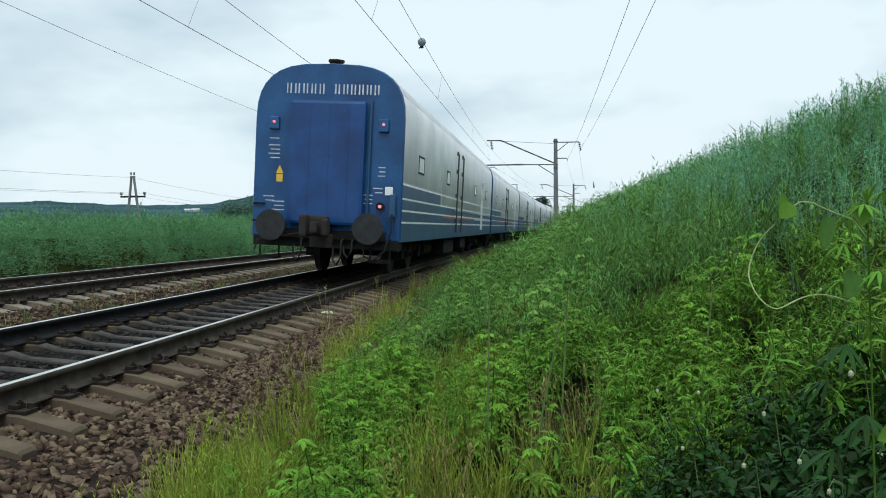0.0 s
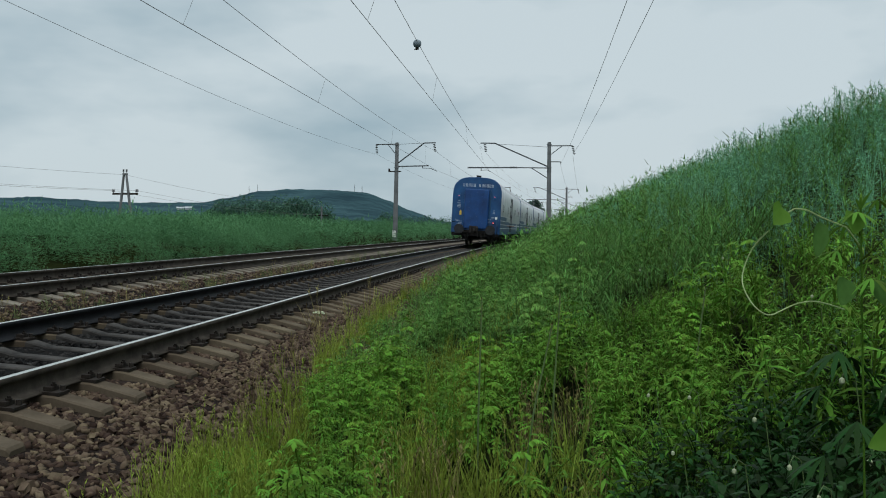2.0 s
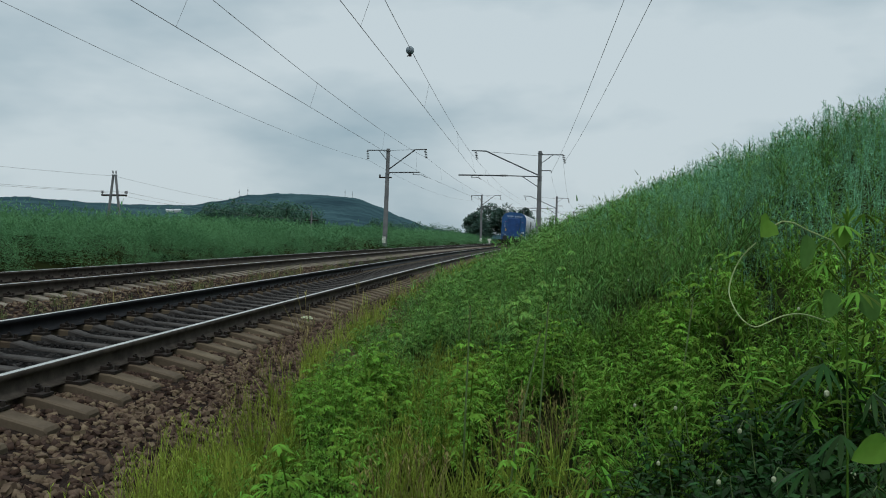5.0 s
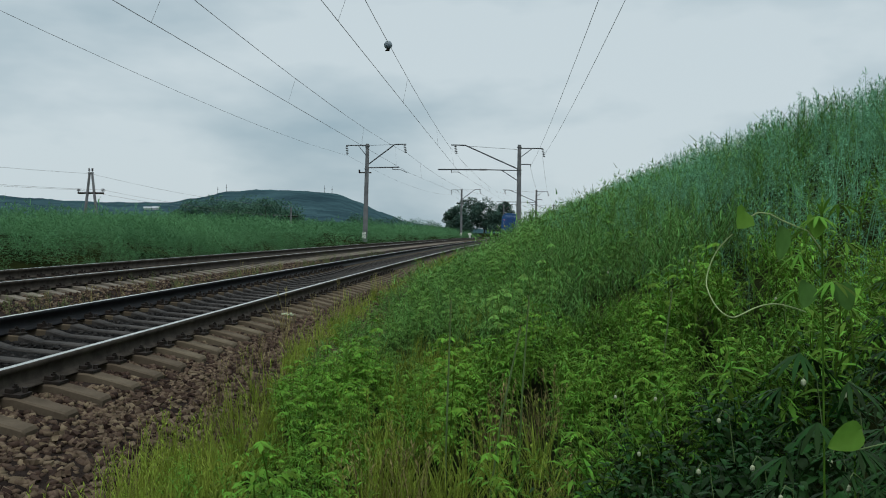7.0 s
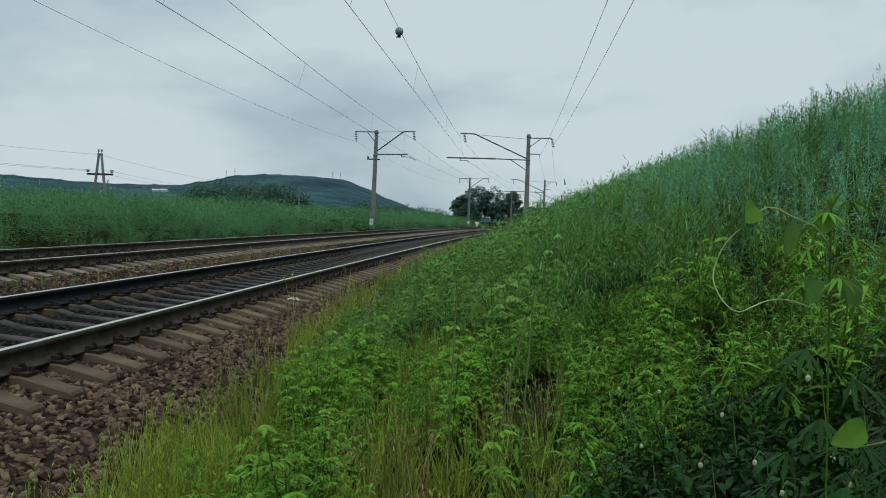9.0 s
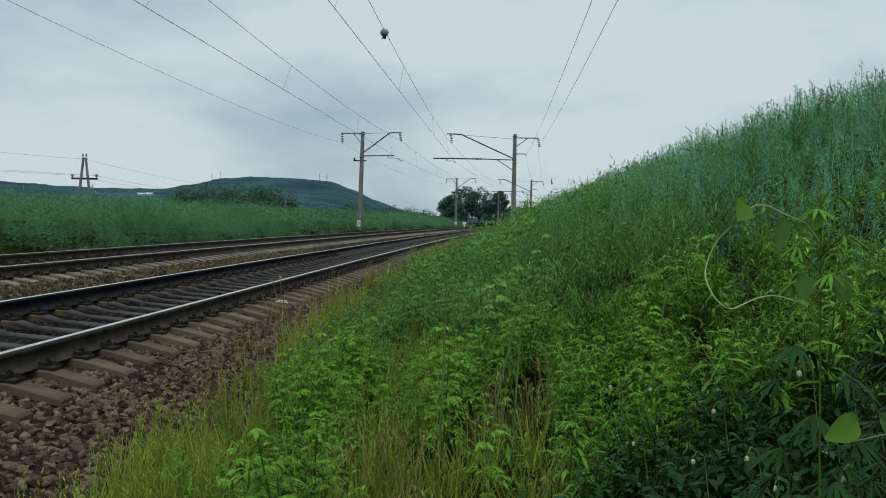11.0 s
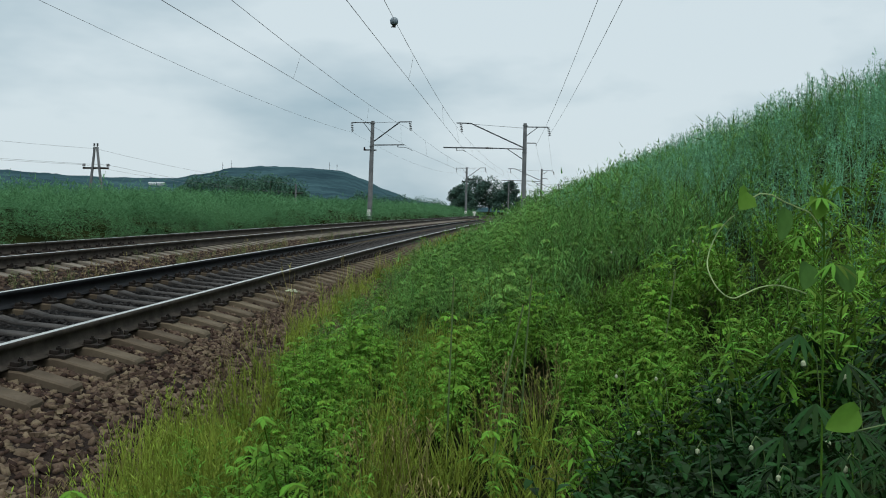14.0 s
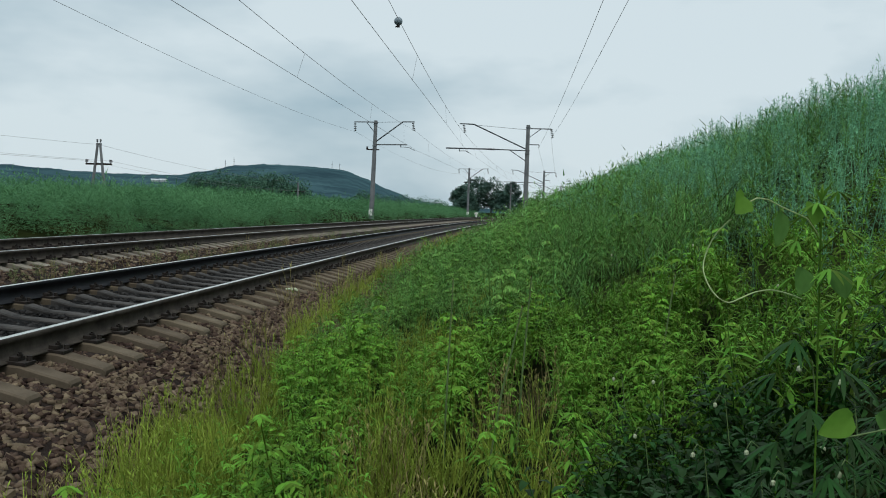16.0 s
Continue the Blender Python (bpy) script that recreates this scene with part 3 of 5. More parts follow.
def far_house(az, r, z):
    th = new("house")
    th.matrix_local = pose(r * math.sin(radians(az)), r * math.cos(radians(az)), z, 0, 0, -az)
    tagged(th, "small white house far off on the hillside", "house", "hillside houses")
    bm = bmesh.new()
    box(bm, -5, 5, -3, 3, 0, 3)
    part("wall", bm, M_HOUSE, th)
    bm = bmesh.new()
    for v in box(bm, -5.4, 5.4, -3.4, 3.4, 3, 5):
        if v.co.z > 4:
            v.co.y = 0
    part("roof", bm, M_ROOF, th)


far_house(-23.4, 1280, 28)
far_house(-22.9, 1300, 29)

# ---- train ----
CAR_LEN, CAR_GAP = 23.7, 0.85


def body_section(scale=1.0):
    """Half-width and height round the body, from the bottom of one side over the roof to the other."""
    pts = [(-1.55, 0.80), (-1.55, 3.20)]
    for i in range(1, 16):
        a = math.pi * i / 16
        c, s = math.cos(a), math.sin(a)
        x = -1.55 * (1 if c > 0 else -1) * abs(c) ** 0.62
        z = 3.20 + 1.14 * abs(s) ** 0.78
        pts.append((x, z))
    return pts + [(1.55, 3.20), (1.55, 0.80)]


def mail_car(name, label, blue_end, red):
    """A carriage; its rear end stands at y = 0 on the rail tops, +y ahead."""
    car = new(name)
    tagged(car, label, "railway carriage", "carriages of the mail train")
    sec = body_section()
    bm = bmesh.new()
    ys = [0.0, 0.05, CAR_LEN - 0.05, CAR_LEN]
    rings = []
    for y in ys:
        k = 0.985 if y in (0.0, CAR_LEN) else 1.0
        rings.append([bm.verts.new((x * k, y, 0.8 + (z - 0.8) * (0.995 if k < 1 else 1))) for x, z in sec])
    for q, (a, b) in enumerate(zip(rings, rings[1:])):
        for i in range(len(sec) - 1):
            f = bm.faces.new((a[i], a[i + 1], b[i + 1], b[i]))
            zm = (sec[i][1] + sec[i + 1][1]) / 2
            f.material_index = 2 if q != 1 else (1 if zm > 3.75 else 0)
            f.smooth = q == 1
        f = bm.faces.new((a[0], b[0], b[-1], a[-1]))
        f.material_index = 3
    for ring in (rings[0], list(reversed(rings[-1]))):
        f = bm.faces.new(ring)
        f.material_index = 2
    bmesh.ops.recalc_face_normals(bm, faces=bm.faces)
    part("body", bm, [M_WHITE, M_ROOF, M_BLUE, M_UNDER], car)
    # livery on the sides
    for s in (-1, 1):
        x0, x1 = sorted((s * 1.549, s * 1.556))
        bm = bmesh.new()
        box(bm, x0, x1, 0.06, CAR_LEN - 0.06, 0.80, 1.18)
        for z0, z1, g0, g1 in ((1.22, 1.42, 1.26, 1.34), (1.46, 1.66, 1.50, 1.58)):
            box(bm, x0, x1, 0.06, 9.0, z0, z1)
            box(bm, x0, x1, 9.0, CAR_LEN - 0.06, g0 - 0.03, g1 + 0.03)
        box(bm, x0, x1, 0.06, 5.7, 1.70, 1.95)
        part("blue_band", bm, M_NAVY, car, "dark blue lower side band")
        xa, xb = sorted((s * 1.549, s * 1.553))
        for z in (1.18, 1.42, 1.66, 1.95):
            bm = bmesh.new()
            box(bm, xa, xb, 0.06, CAR_LEN - 0.06, z, z + 0.04)
            part("stripe", bm, M_STRIPE, car, "white stripe")
        if red:
            bm = bmesh.new()
            box(bm, s * 1.554 - 0.002, s * 1.554 + 0.004, 6.4, 15.5, 1.36, 1.42)
            part("red_stripe", bm, M_RED, car, "faded red stripe")
        # swoosh dividing the end from the side
        bm = bmesh.new()
        prev = None
        for i in range(11):
            u = i / 10
            z, y = 1.2 + 2.3 * u, 5.9 - 1.6 * u ** 2.2
            c = [bm.verts.new((s * 1.5545, y, z)), bm.verts.new((s * 1.5545, y + 0.12 * (1 - 0.5 * u), z))]
            if prev:
                bm.faces.new((prev[0], prev[1], c[1], c[0]))
            prev = c
        part("swoosh", bm, M_STRIPE, car, "curved white line")
        for y, z, w in ((2.3, 2.5, 0.40), (7.2, 2.5, 0.34), (15.5, 2.5, 0.36), (20.6, 2.5, 0.36)):
            bm = bmesh.new()
            for a, b, c, d in ((y - w, y + w, z - 0.20, z - 0.16), (y - w, y + w, z + 0.16, z + 0.20), (y - w, y - w + 0.04, z - 0.16, z + 0.16), (y + w - 0.04, y + w, z - 0.16, z + 0.16)):
                box(bm, s * 1.55 - 0.012, s * 1.55 + 0.012, a, b, c, d)
            win = part("window", bm, M_RUBBER, car, "small window in a black rubber frame")
            bm = bmesh.new()
            box(bm, s * 1.55 - 0.006, s * 1.55 + 0.006, y - w + 0.03, y + w - 0.03, z - 0.17, z + 0.17)
            part("pane", bm, M_WHITE if y < 8 else M_GLASS, win)
        for y in (9.2, 10.6):
            bm = bmesh.new()
            for zz in (1.25, 2.0, 2.75, 3.3):
                box(bm, s * 1.57 - 0.02, s * 1.57 + 0.02, y - 0.09, y + 0.09, zz, zz + 0.12)
            rod(bm, (s * 1.60, y, 0.95), (s * 1.60, y, 3.35), 0.025, n=6)
            part("door_bar", bm, M_GALV, car, "grey locking bar of the loading door")
        bm = bmesh.new()
        box(bm, s * 1.553 - 0.006, s * 1.553 + 0.006, 18.2, 19.1, 1.0, 3.15)
        door = part("door", bm, M_WHITE, car)
        bm = bmesh.new()
        box(bm, s * 1.562 - 0.005, s * 1.562 + 0.005, 18.4, 18.9, 2.2, 2.95)
        part("pane", bm, M_GLASS, door)
    # roof fittings
    for y in (0.35, 4.0, 12.0, 19.0, 23.2):
        bm = bmesh.new()
        rod(bm, (0, y, 4.3), (0, y, 4.42), 0.16, 0.13, 12)
        disc(bm, (0, y, 4.44), (0, 0, 1), 0.17, 0.04, 12)
        part("roof_vent", bm, M_UNDER if y < 1 else M_ROOF, car)
    for end, y0, d in (("rear", 0.0, -1), ("front", CAR_LEN, 1)):
        bm = bmesh.new()
        w = 0.78
        box(bm, -w, w, y0 + d * 0.16 if d < 0 else y0, y0 if d < 0 else y0 + 0.16, 1.08, 3.58, 0.07)
        part("gangway", bm, M_SHUTTER, car, "blue closed gangway shutter")
        for bx in (-0.985, 0.985):
            bm = bmesh.new()
            rod(bm, (bx, y0, 1.04), (bx, y0 + d * 0.45, 1.04), 0.11, n=12)
            disc(bm, (bx, y0 + d * 0.48, 1.04), (0, 1, 0), 0.31, 0.05, 28, bevel=0.015)
            disc(bm, (bx, y0 + d * 0.12, 1.04), (0, 1, 0), 0.18, 0.24, 16)
            part("buffer", bm, M_BUFFER, car, "round grey steel buffer")
        bm = bmesh.new()
        ya, yb = sorted((y0, y0 + d * 0.50))
        box(bm, -0.13, 0.13, ya, yb, 0.92, 1.18, 0.03)
        ya, yb = sorted((y0 + d * 0.42, y0 + d * 0.62))
        box(bm, -0.21, 0.21, ya, yb, 0.86, 1.26, 0.05)
        ya, yb = sorted((y0 + d * 0.55, y0 + d * 0.86))
        box(bm, -0.30, -0.15, ya, yb, 0.84, 1.28, 0.05)
        box(bm, 0.13, 0.25, ya + 0.08, yb - 0.08, 0.88, 1.20, 0.04)
        box(bm, -0.08, 0.06, ya, yb - 0.10, 0.93, 1.14, 0.03)
        box(bm, -0.26, 0.20, *sorted((y0 + d * 0.1, y0 + d * 0.2)), 0.62, 0.90, 0.02)
        rod(bm, (-0.2, y0 + d * 0.15, 0.95), (-1.35, y0 + d * 0.15, 0.74), 0.014, n=6)
        rod(bm, (-1.35, y0 + d * 0.15, 0.74), (-1.42, y0 + d * 0.15, 0.52), 0.014, n=6)
        part("coupler", bm, M_RUST, car, "rusty automatic coupler")
        bm = bmesh.new()
        box(bm, -1.5, 1.5, min(y0, y0 - d * 0.5), max(y0, y0 - d * 0.5), 0.62, 0.83)
        for sx in (-1, 1):
            box(bm, sx * 1.15 - 0.22, sx * 1.15 + 0.22, min(y0 - d * 0.1, y0 + d * 0.1), max(y0 - d * 0.1, y0 + d * 0.1), 0.36, 0.42)
            rod(bm, (sx * 1.35, y0, 0.40), (sx * 1.35, y0, 0.85), 0.02, n=6)
            rod(bm, (sx * 0.95, y0, 0.40), (sx * 0.95, y0, 0.85), 0.02, n=6)
        part("headstock", bm, M_UNDER, car)
        for hx, drop in ((-0.42, 0.34), (0.40, 0.30), (0.62, 0.44)):
            v, f = tube([(hx, y0 + d * 0.05, 0.82), (hx, y0 + d * 0.22, 0.78), (hx + 0.02, y0 + d * 0.32, drop + 0.16), (hx - 0.06, y0 + d * 0.30, drop), (hx - 0.16, y0 + d * 0.22, drop + 0.10), (hx - 0.2, y0 + d * 0.1, 0.66)], 0.022, 6)
            arrays("brake_hose", v, f, M_RUBBER, car)
    if blue_end:
        # end-wall details: gangway mouldings, seams, lamps, plates
        bm = bmesh.new()
        for x in (-0.40, 0.0, 0.40):
            box(bm, x - 0.05, x + 0.05, -0.166, -0.155, 1.2, 3.45, 0.004)
        part("shutter_rib", bm, M_SHUTTER, car)
        bm = bmesh.new()
        rod(bm, (0.86, -0.05, 1.1), (0.86, -0.05, 3.6), 0.03, n=8)
        part("drain_pipe", bm, M_NAVY, car)
        for x in (-1.13, 1.13):
            bm = bmesh.new()
            box(bm, x - 0.10, x + 0.10, -0.07, 0, 2.98, 3.24, 0.02)
            lamp = part("lamp_housing", bm, M_BLUE, car)
            bm = bmesh.new()
            disc(bm, (x, -0.075, 3.13), (0, 1, 0), 0.027, 0.02, 14)
            part("tail_lamp", bm, M_LAMP, lamp, "lit red tail lamp")
        bm = bmesh.new()
        disc(bm, (1.12, -0.03, 1.50), (0, 1, 0), 0.085, 0.06, 16)
        lamp = part("lamp_housing", bm, M_RUBBER, car)
        bm = bmesh.new()
        disc(bm, (1.12, -0.07, 1.50), (0, 1, 0), 0.034, 0.02, 14)
        part("tail_lamp", bm, M_LAMP, lamp, "lit red tail lamp")
        # house sign above the shutter: plain light bars, a pair for each letter
        for x in (-0.86, -0.69, -0.52, -0.35, -0.18, 0.14, 0.31, 0.47, 0.63, 0.79, 0.95):
            bm = bmesh.new()
            box(bm, x - 0.050, x - 0.022, -0.012, 0.002, 3.72, 3.92)
            box(bm, x + 0.022, x + 0.050, -0.012, 0.002, 3.72, 3.92)
            part("sign_block", bm, M_PALE, car, "pale paired bars of the end sign")
        for x, z, w, n in ((-1.12, 2.80, 0.12, 1), (-1.12, 2.66, 0.15, 4), (1.12, 2.28, 0.09, 3), (1.06, 1.86, 0.12, 2), (-1.2, 1.62, 0.14, 2), (-1.0, 1.52, 0.16, 3), (0.86, 1.72, 0.12, 3)):
            for k in range(n):
                bm = bmesh.new()
                box(bm, x - w * (0.85 - 0.3 * (k % 2)), x + w * 0.75, -0.008, 0.002, z - 0.085 * k - 0.010, z - 0.085 * k + 0.010)
                part("inscription", bm, M_PALE, car)
        bm = bmesh.new()
        box(bm, -1.06, -0.93, -0.012, 0.002, 1.92, 2.07)
        v = [bm.verts.new(c) for c in ((-1.075, -0.013, 2.09), (-0.915, -0.013, 2.09), (-0.995, -0.013, 2.26))]
        bm.faces.new(v)
        part("warning_plate", bm, M_YELLOW, car, "yellow warning plate with a triangle")
        bm = bmesh.new()
        box(bm, 1.20, 1.36, -0.02, 0.002, 1.73, 1.90, 0.01)
        part("number_plate", bm, M_STRIPE, car, "small white plate")
        for x in (1.38,):
            v, f = tube([(x, -0.12, 1.35), (x + 0.02, -0.22, 1.0), (x - 0.08, -0.3, 0.62), (x - 0.3, -0.32, 0.42), (x - 0.5, -0.28, 0.5), (x - 0.55, -0.15, 0.75)], 0.02, 6)
            arrays("brake_hose", v, f, M_RUBBER, car)
            bm = bmesh.new()
            box(bm, x - 0.06, x + 0.06, -0.12, 0, 1.30, 1.75, 0.02)
            part("hose_box", bm, M_NAVY, car)
        bm = bmesh.new()
        for z in (1.1, 1.45):
            box(bm, -1.52, -1.28, -0.05, 0, z, z + 0.03)
        box(bm, -1.25, 1.25, -0.06, 0.0, 0.80, 0.98)
        part("foot_plate", bm, M_UNDER, car)
    # running gear
    for yb in (3.9, CAR_LEN - 3.9):
        bm = bmesh.new()
        for s in (-1, 1):
            box(bm, s * 1.02 - 0.07, s * 1.02 + 0.07, yb - 1.7, yb + 1.7, 0.50, 0.68, 0.03)
            for yy in (-1.2, 1.2):
                box(bm, s * 1.02 - 0.12, s * 1.02 + 0.12, yb + yy - 0.17, yb + yy + 0.17, 0.33, 0.62, 0.03)
            for yy in (-0.35, 0.35):
                rod(bm, (s * 1.02, yb + yy, 0.35), (s * 1.02, yb + yy, 0.80), 0.10, n=10)
        box(bm, -1.1, 1.1, yb - 0.3, yb + 0.3, 0.45, 0.85)
        bogie = part("bogie", bm, M_UNDER, car)
        for yy in (-1.2, 1.2):
            bm = bmesh.new()
            rod(bm, (-0.8, yb + yy, 0.475), (0.8, yb + yy, 0.475), 0.08, n=10)
            for s in (-1, 1):
                disc(bm, (s * 0.79, yb + yy, 0.475), (1, 0, 0), 0.475, 0.13, 28)
                disc(bm, (s * 0.72, yb + yy, 0.475), (1, 0, 0), 0.50, 0.03, 28)
            part("wheelset", bm, M_RUST if blue_end else M_UNDER, bogie)
    bm = bmesh.new()
    box(bm, -1.2, 1.2, 0.3, CAR_LEN - 0.3, 0.70, 0.82)
    for s in (-1, 1):
        box(bm, s * 1.15 - 0.25, s * 1.15 + 0.25, 8.0, 10.4, 0.32, 0.72, 0.04)
        box(bm, s * 1.15 - 0.25, s * 1.15 + 0.25, 12.4, 14.0, 0.38, 0.72, 0.04)
        rod(bm, (s * 0.9, 6.2, 0.5), (s * 0.9, 7.6, 0.5), 0.2, n=12)
    part("underframe", bm, M_UNDER, car)
    return car


TRAIN = [mail_car("mail_carriage", "last mail carriage with a bright blue end and striped grey-white sides", True, True)]
plain = mail_car("mail_carriage", "grey-white mail carriage with dark blue stripes along its side", False, True)
TRAIN.append(plain)
for k in range(6):
    TRAIN.append(copy_thing(plain, Matrix.Identity(4)))

REAR0, SPEED = 16.7, 18.25
Z_TRACK = 0.0485


def car_pose(y):
    """Pose of a carriage whose rear stands at y on the near track."""
    a, b = y + 3.9, y + CAR_LEN - 3.9
    xa, xb = NEAR_C + bend(a), NEAR_C + bend(b)
    h = math.degrees(math.atan2(xb - xa, b - a))
    x = xa - (xb - xa) / (b - a) * 3.9
    return pose(x, y, Z_TRACK, 0, 3.2, -h)


def motions():
    for i, c in enumerate(TRAIN):
        rows = []
        for k in range(33):
            t = k * 0.5
            rows.append((t, car_pose(REAR0 + SPEED * t + i * (CAR_LEN + CAR_GAP))))
        walk(c, rows)


# ---- plants: shapes as arrays, scattered as joined real geometry ----
RNG = np.random.default_rng(7)
M_HERB = material("herb leaf", (0.086, 0.203, 0.026), 0.7, spread=0.28, scale=0.55, fine=2.2, bump=0, island=0.55, tint=(0.155, 0.310, 0.042), translucent=0.25, spec=0.05)
M_HERB_MID = material("cool green herb leaf", (0.095, 0.220, 0.054), 0.7, spread=0.28, scale=0.5, fine=2.0, bump=0, island=0.55, tint=(0.165, 0.335, 0.090), translucent=0.25, spec=0.05)
M_HERB_FAR = material("green small weed leaf", (0.098, 0.222, 0.038), 0.7, spread=0.28, scale=0.6, fine=2.0, bump=0, island=0.5, tint=(0.152, 0.295, 0.066), translucent=0.22, spec=0.05)
# broad-leaf green sunk almost to black, so the colour carries the deep shade
M_HERB_SHADED = material("dark broad leaf deepened for shade", (0.011, 0.038, 0.008), 0.5, spread=0.2, scale=0.9, fine=5, bump=0, island=0.55, tint=(0.019, 0.058, 0.011), translucent=0.10, spec=0.08)
M_HERB_LIGHT = material("bright young leaf", (0.092, 0.216, 0.025), 0.7, spread=0.24, scale=0.8, fine=3, bump=0, island=0.5, tint=(0.152, 0.305, 0.037), translucent=0.2, spec=0.05)
# silvery leaf green, made paler and more teal for the haze over the bank
M_MUGWORT = material("greyish mugwort leaf lifted by haze", (0.125, 0.310, 0.158), 0.7, spread=0.2, scale=0.35, fine=1.5, bump=0, island=0.5, tint=(0.205, 0.465, 0.270), translucent=0.35, spec=0.04)
M_FIELD = material("field weed leaf", (0.072, 0.190, 0.082), 0.7, spread=0.2, scale=0.16, fine=0.8, bump=0, island=0.3, tint=(0.122, 0.285, 0.125), translucent=0.35, spec=0.03)
M_WAYSIDE = material("dull dusty weed leaf", (0.10, 0.15, 0.05), 0.8, spread=0.25, scale=0.9, fine=5, bump=0, island=0.5, tint=(0.17, 0.20, 0.085), translucent=0.25, spec=0.03)
M_GRASS = material("yellow-green grass", (0.205, 0.27, 0.038), 0.6, spread=0.25, scale=0.8, fine=5, bump=0, island=0.4, tint=(0.29, 0.37, 0.06), translucent=0.35, spec=0.08)
M_DRY = material("dry straw stalk", (0.24, 0.20, 0.085), 0.8, spread=0.3, scale=2, fine=15, bump=0, island=0.65, translucent=0.2, spec=0.12)
M_STEM = material("pale green stem", (0.10, 0.16, 0.05), 0.7, spread=0.2, scale=4, fine=20, bump=0)
M_BUD = material("cream flower bud", (0.42, 0.47, 0.30), 0.6, spread=0.15, scale=30, fine=90, bump=0, translucent=0.2)
M_BARK = material("grey-brown bark", (0.07, 0.06, 0.05), 0.95, spread=0.3, scale=3, fine=20, bump=0.4, depth=0.02)
M_TREE = material("dark tree foliage", (0.062, 0.122, 0.098), 0.95, spread=0.3, scale=0.3, fine=2, bump=0, island=0.5, tint=(0.09, 0.165, 0.125), translucent=0.25, spec=0.05)
M_VINE = material("fresh vine leaf", (0.12, 0.26, 0.035), 0.7, spread=0.15, scale=20, fine=90, bump=0.1, depth=0.001, spec=0.1, translucent=0.5)
M_VINE_DULL = material("dull vine leaf", (0.07, 0.165, 0.036), 0.75, spread=0.2, scale=20, fine=90, bump=0.1, depth=0.001, spec=0.1, translucent=0.35)
M_TENDRIL = material("pale tendril", (0.42, 0.52, 0.24), 0.6, spread=0.1, scale=20, fine=60, bump=0, translucent=0.2)


def strip(base, aim, side, length, width, droop, stations=((0.0, 0.25), (0.45, 1.0), (1.0, 0.06))):
    """A leaf or blade: a bent strip of quads from base along aim, drooping."""
    vs, d, p = [], np.array(aim, float), np.array(base, float)
    last = 0.0
    for s, w in stations:
        dd = d + np.array((0, 0, -droop * s))
        dd = dd / max(1e-6, np.linalg.norm(dd))
        p = p + dd * (s - last) * length
        last = s
        vs.append(p - side * width * w * 0.5)
        vs.append(p + side * width * w * 0.5)
    n = len(stations)
    return vs, [(2 * i, 2 * i + 1, 2 * i + 3, 2 * i + 2) for i in range(n - 1)]


class Shape:
    def __init__(self):
        self.v, self.f = [], []

    def add(self, vs, fs):
        o = len(self.v)
        self.v += [tuple(x) for x in vs]
        self.f += [tuple(k + o for k in q) for q in fs]

    def leaf(self, base, az, el, length, width, droop, roll=0.0, stations=((0.0, 0.25), (0.45, 1.0), (1.0, 0.06))):
        aim = np.array((math.cos(az) * math.cos(el), math.sin(az) * math.cos(el), math.sin(el)))
        side = np.array((-math.sin(az), math.cos(az), 0.0)) * math.cos(roll) + np.array((0, 0, 1.0)) * math.sin(roll)
        self.add(*strip(base, aim, side, length, width, droop, stations))

    def done(self):
        return np.array(self.v), np.array(self.f, np.int32)


def tuft(n, h, w, seeds=False):
    """A grass tuft of bent blades."""
    s = Shape()
    for i in range(n):
        az = RNG.uniform(0, 6.28)
        L = h * RNG.uniform(0.55, 1.15)
        b = np.array((RNG.normal(0, 0.05), RNG.normal(0, 0.05), 0))
        s.leaf(b, az, RNG.uniform(1.0, 1.45), L, w * RNG.uniform(0.7, 1.3), RNG.uniform(0.1, 0.8), 0, ((0.0, 0.9), (0.4, 1.0), (0.75, 0.7), (1.0, 0.08)))
    if seeds:
        for i in range(4):
            az, L = RNG.uniform(0, 6.28), h * RNG.uniform(1.0, 1.35)
            tip = np.array((math.cos(az) * 0.12 * L, math.sin(az) * 0.12 * L, L))
            v, f = tube([(0, 0, 0), tip * 0.5 + np.array((0, 0, 0.04)), tip], [0.0016, 0.0014, 0.001], 3)
            s.add(v, f)
            for k in range(7):
                s.leaf(tip * (0.80 + 0.03 * k), RNG.uniform(0, 6.28), 0.9, 0.028, 0.007, 0.2)
    return s.done()


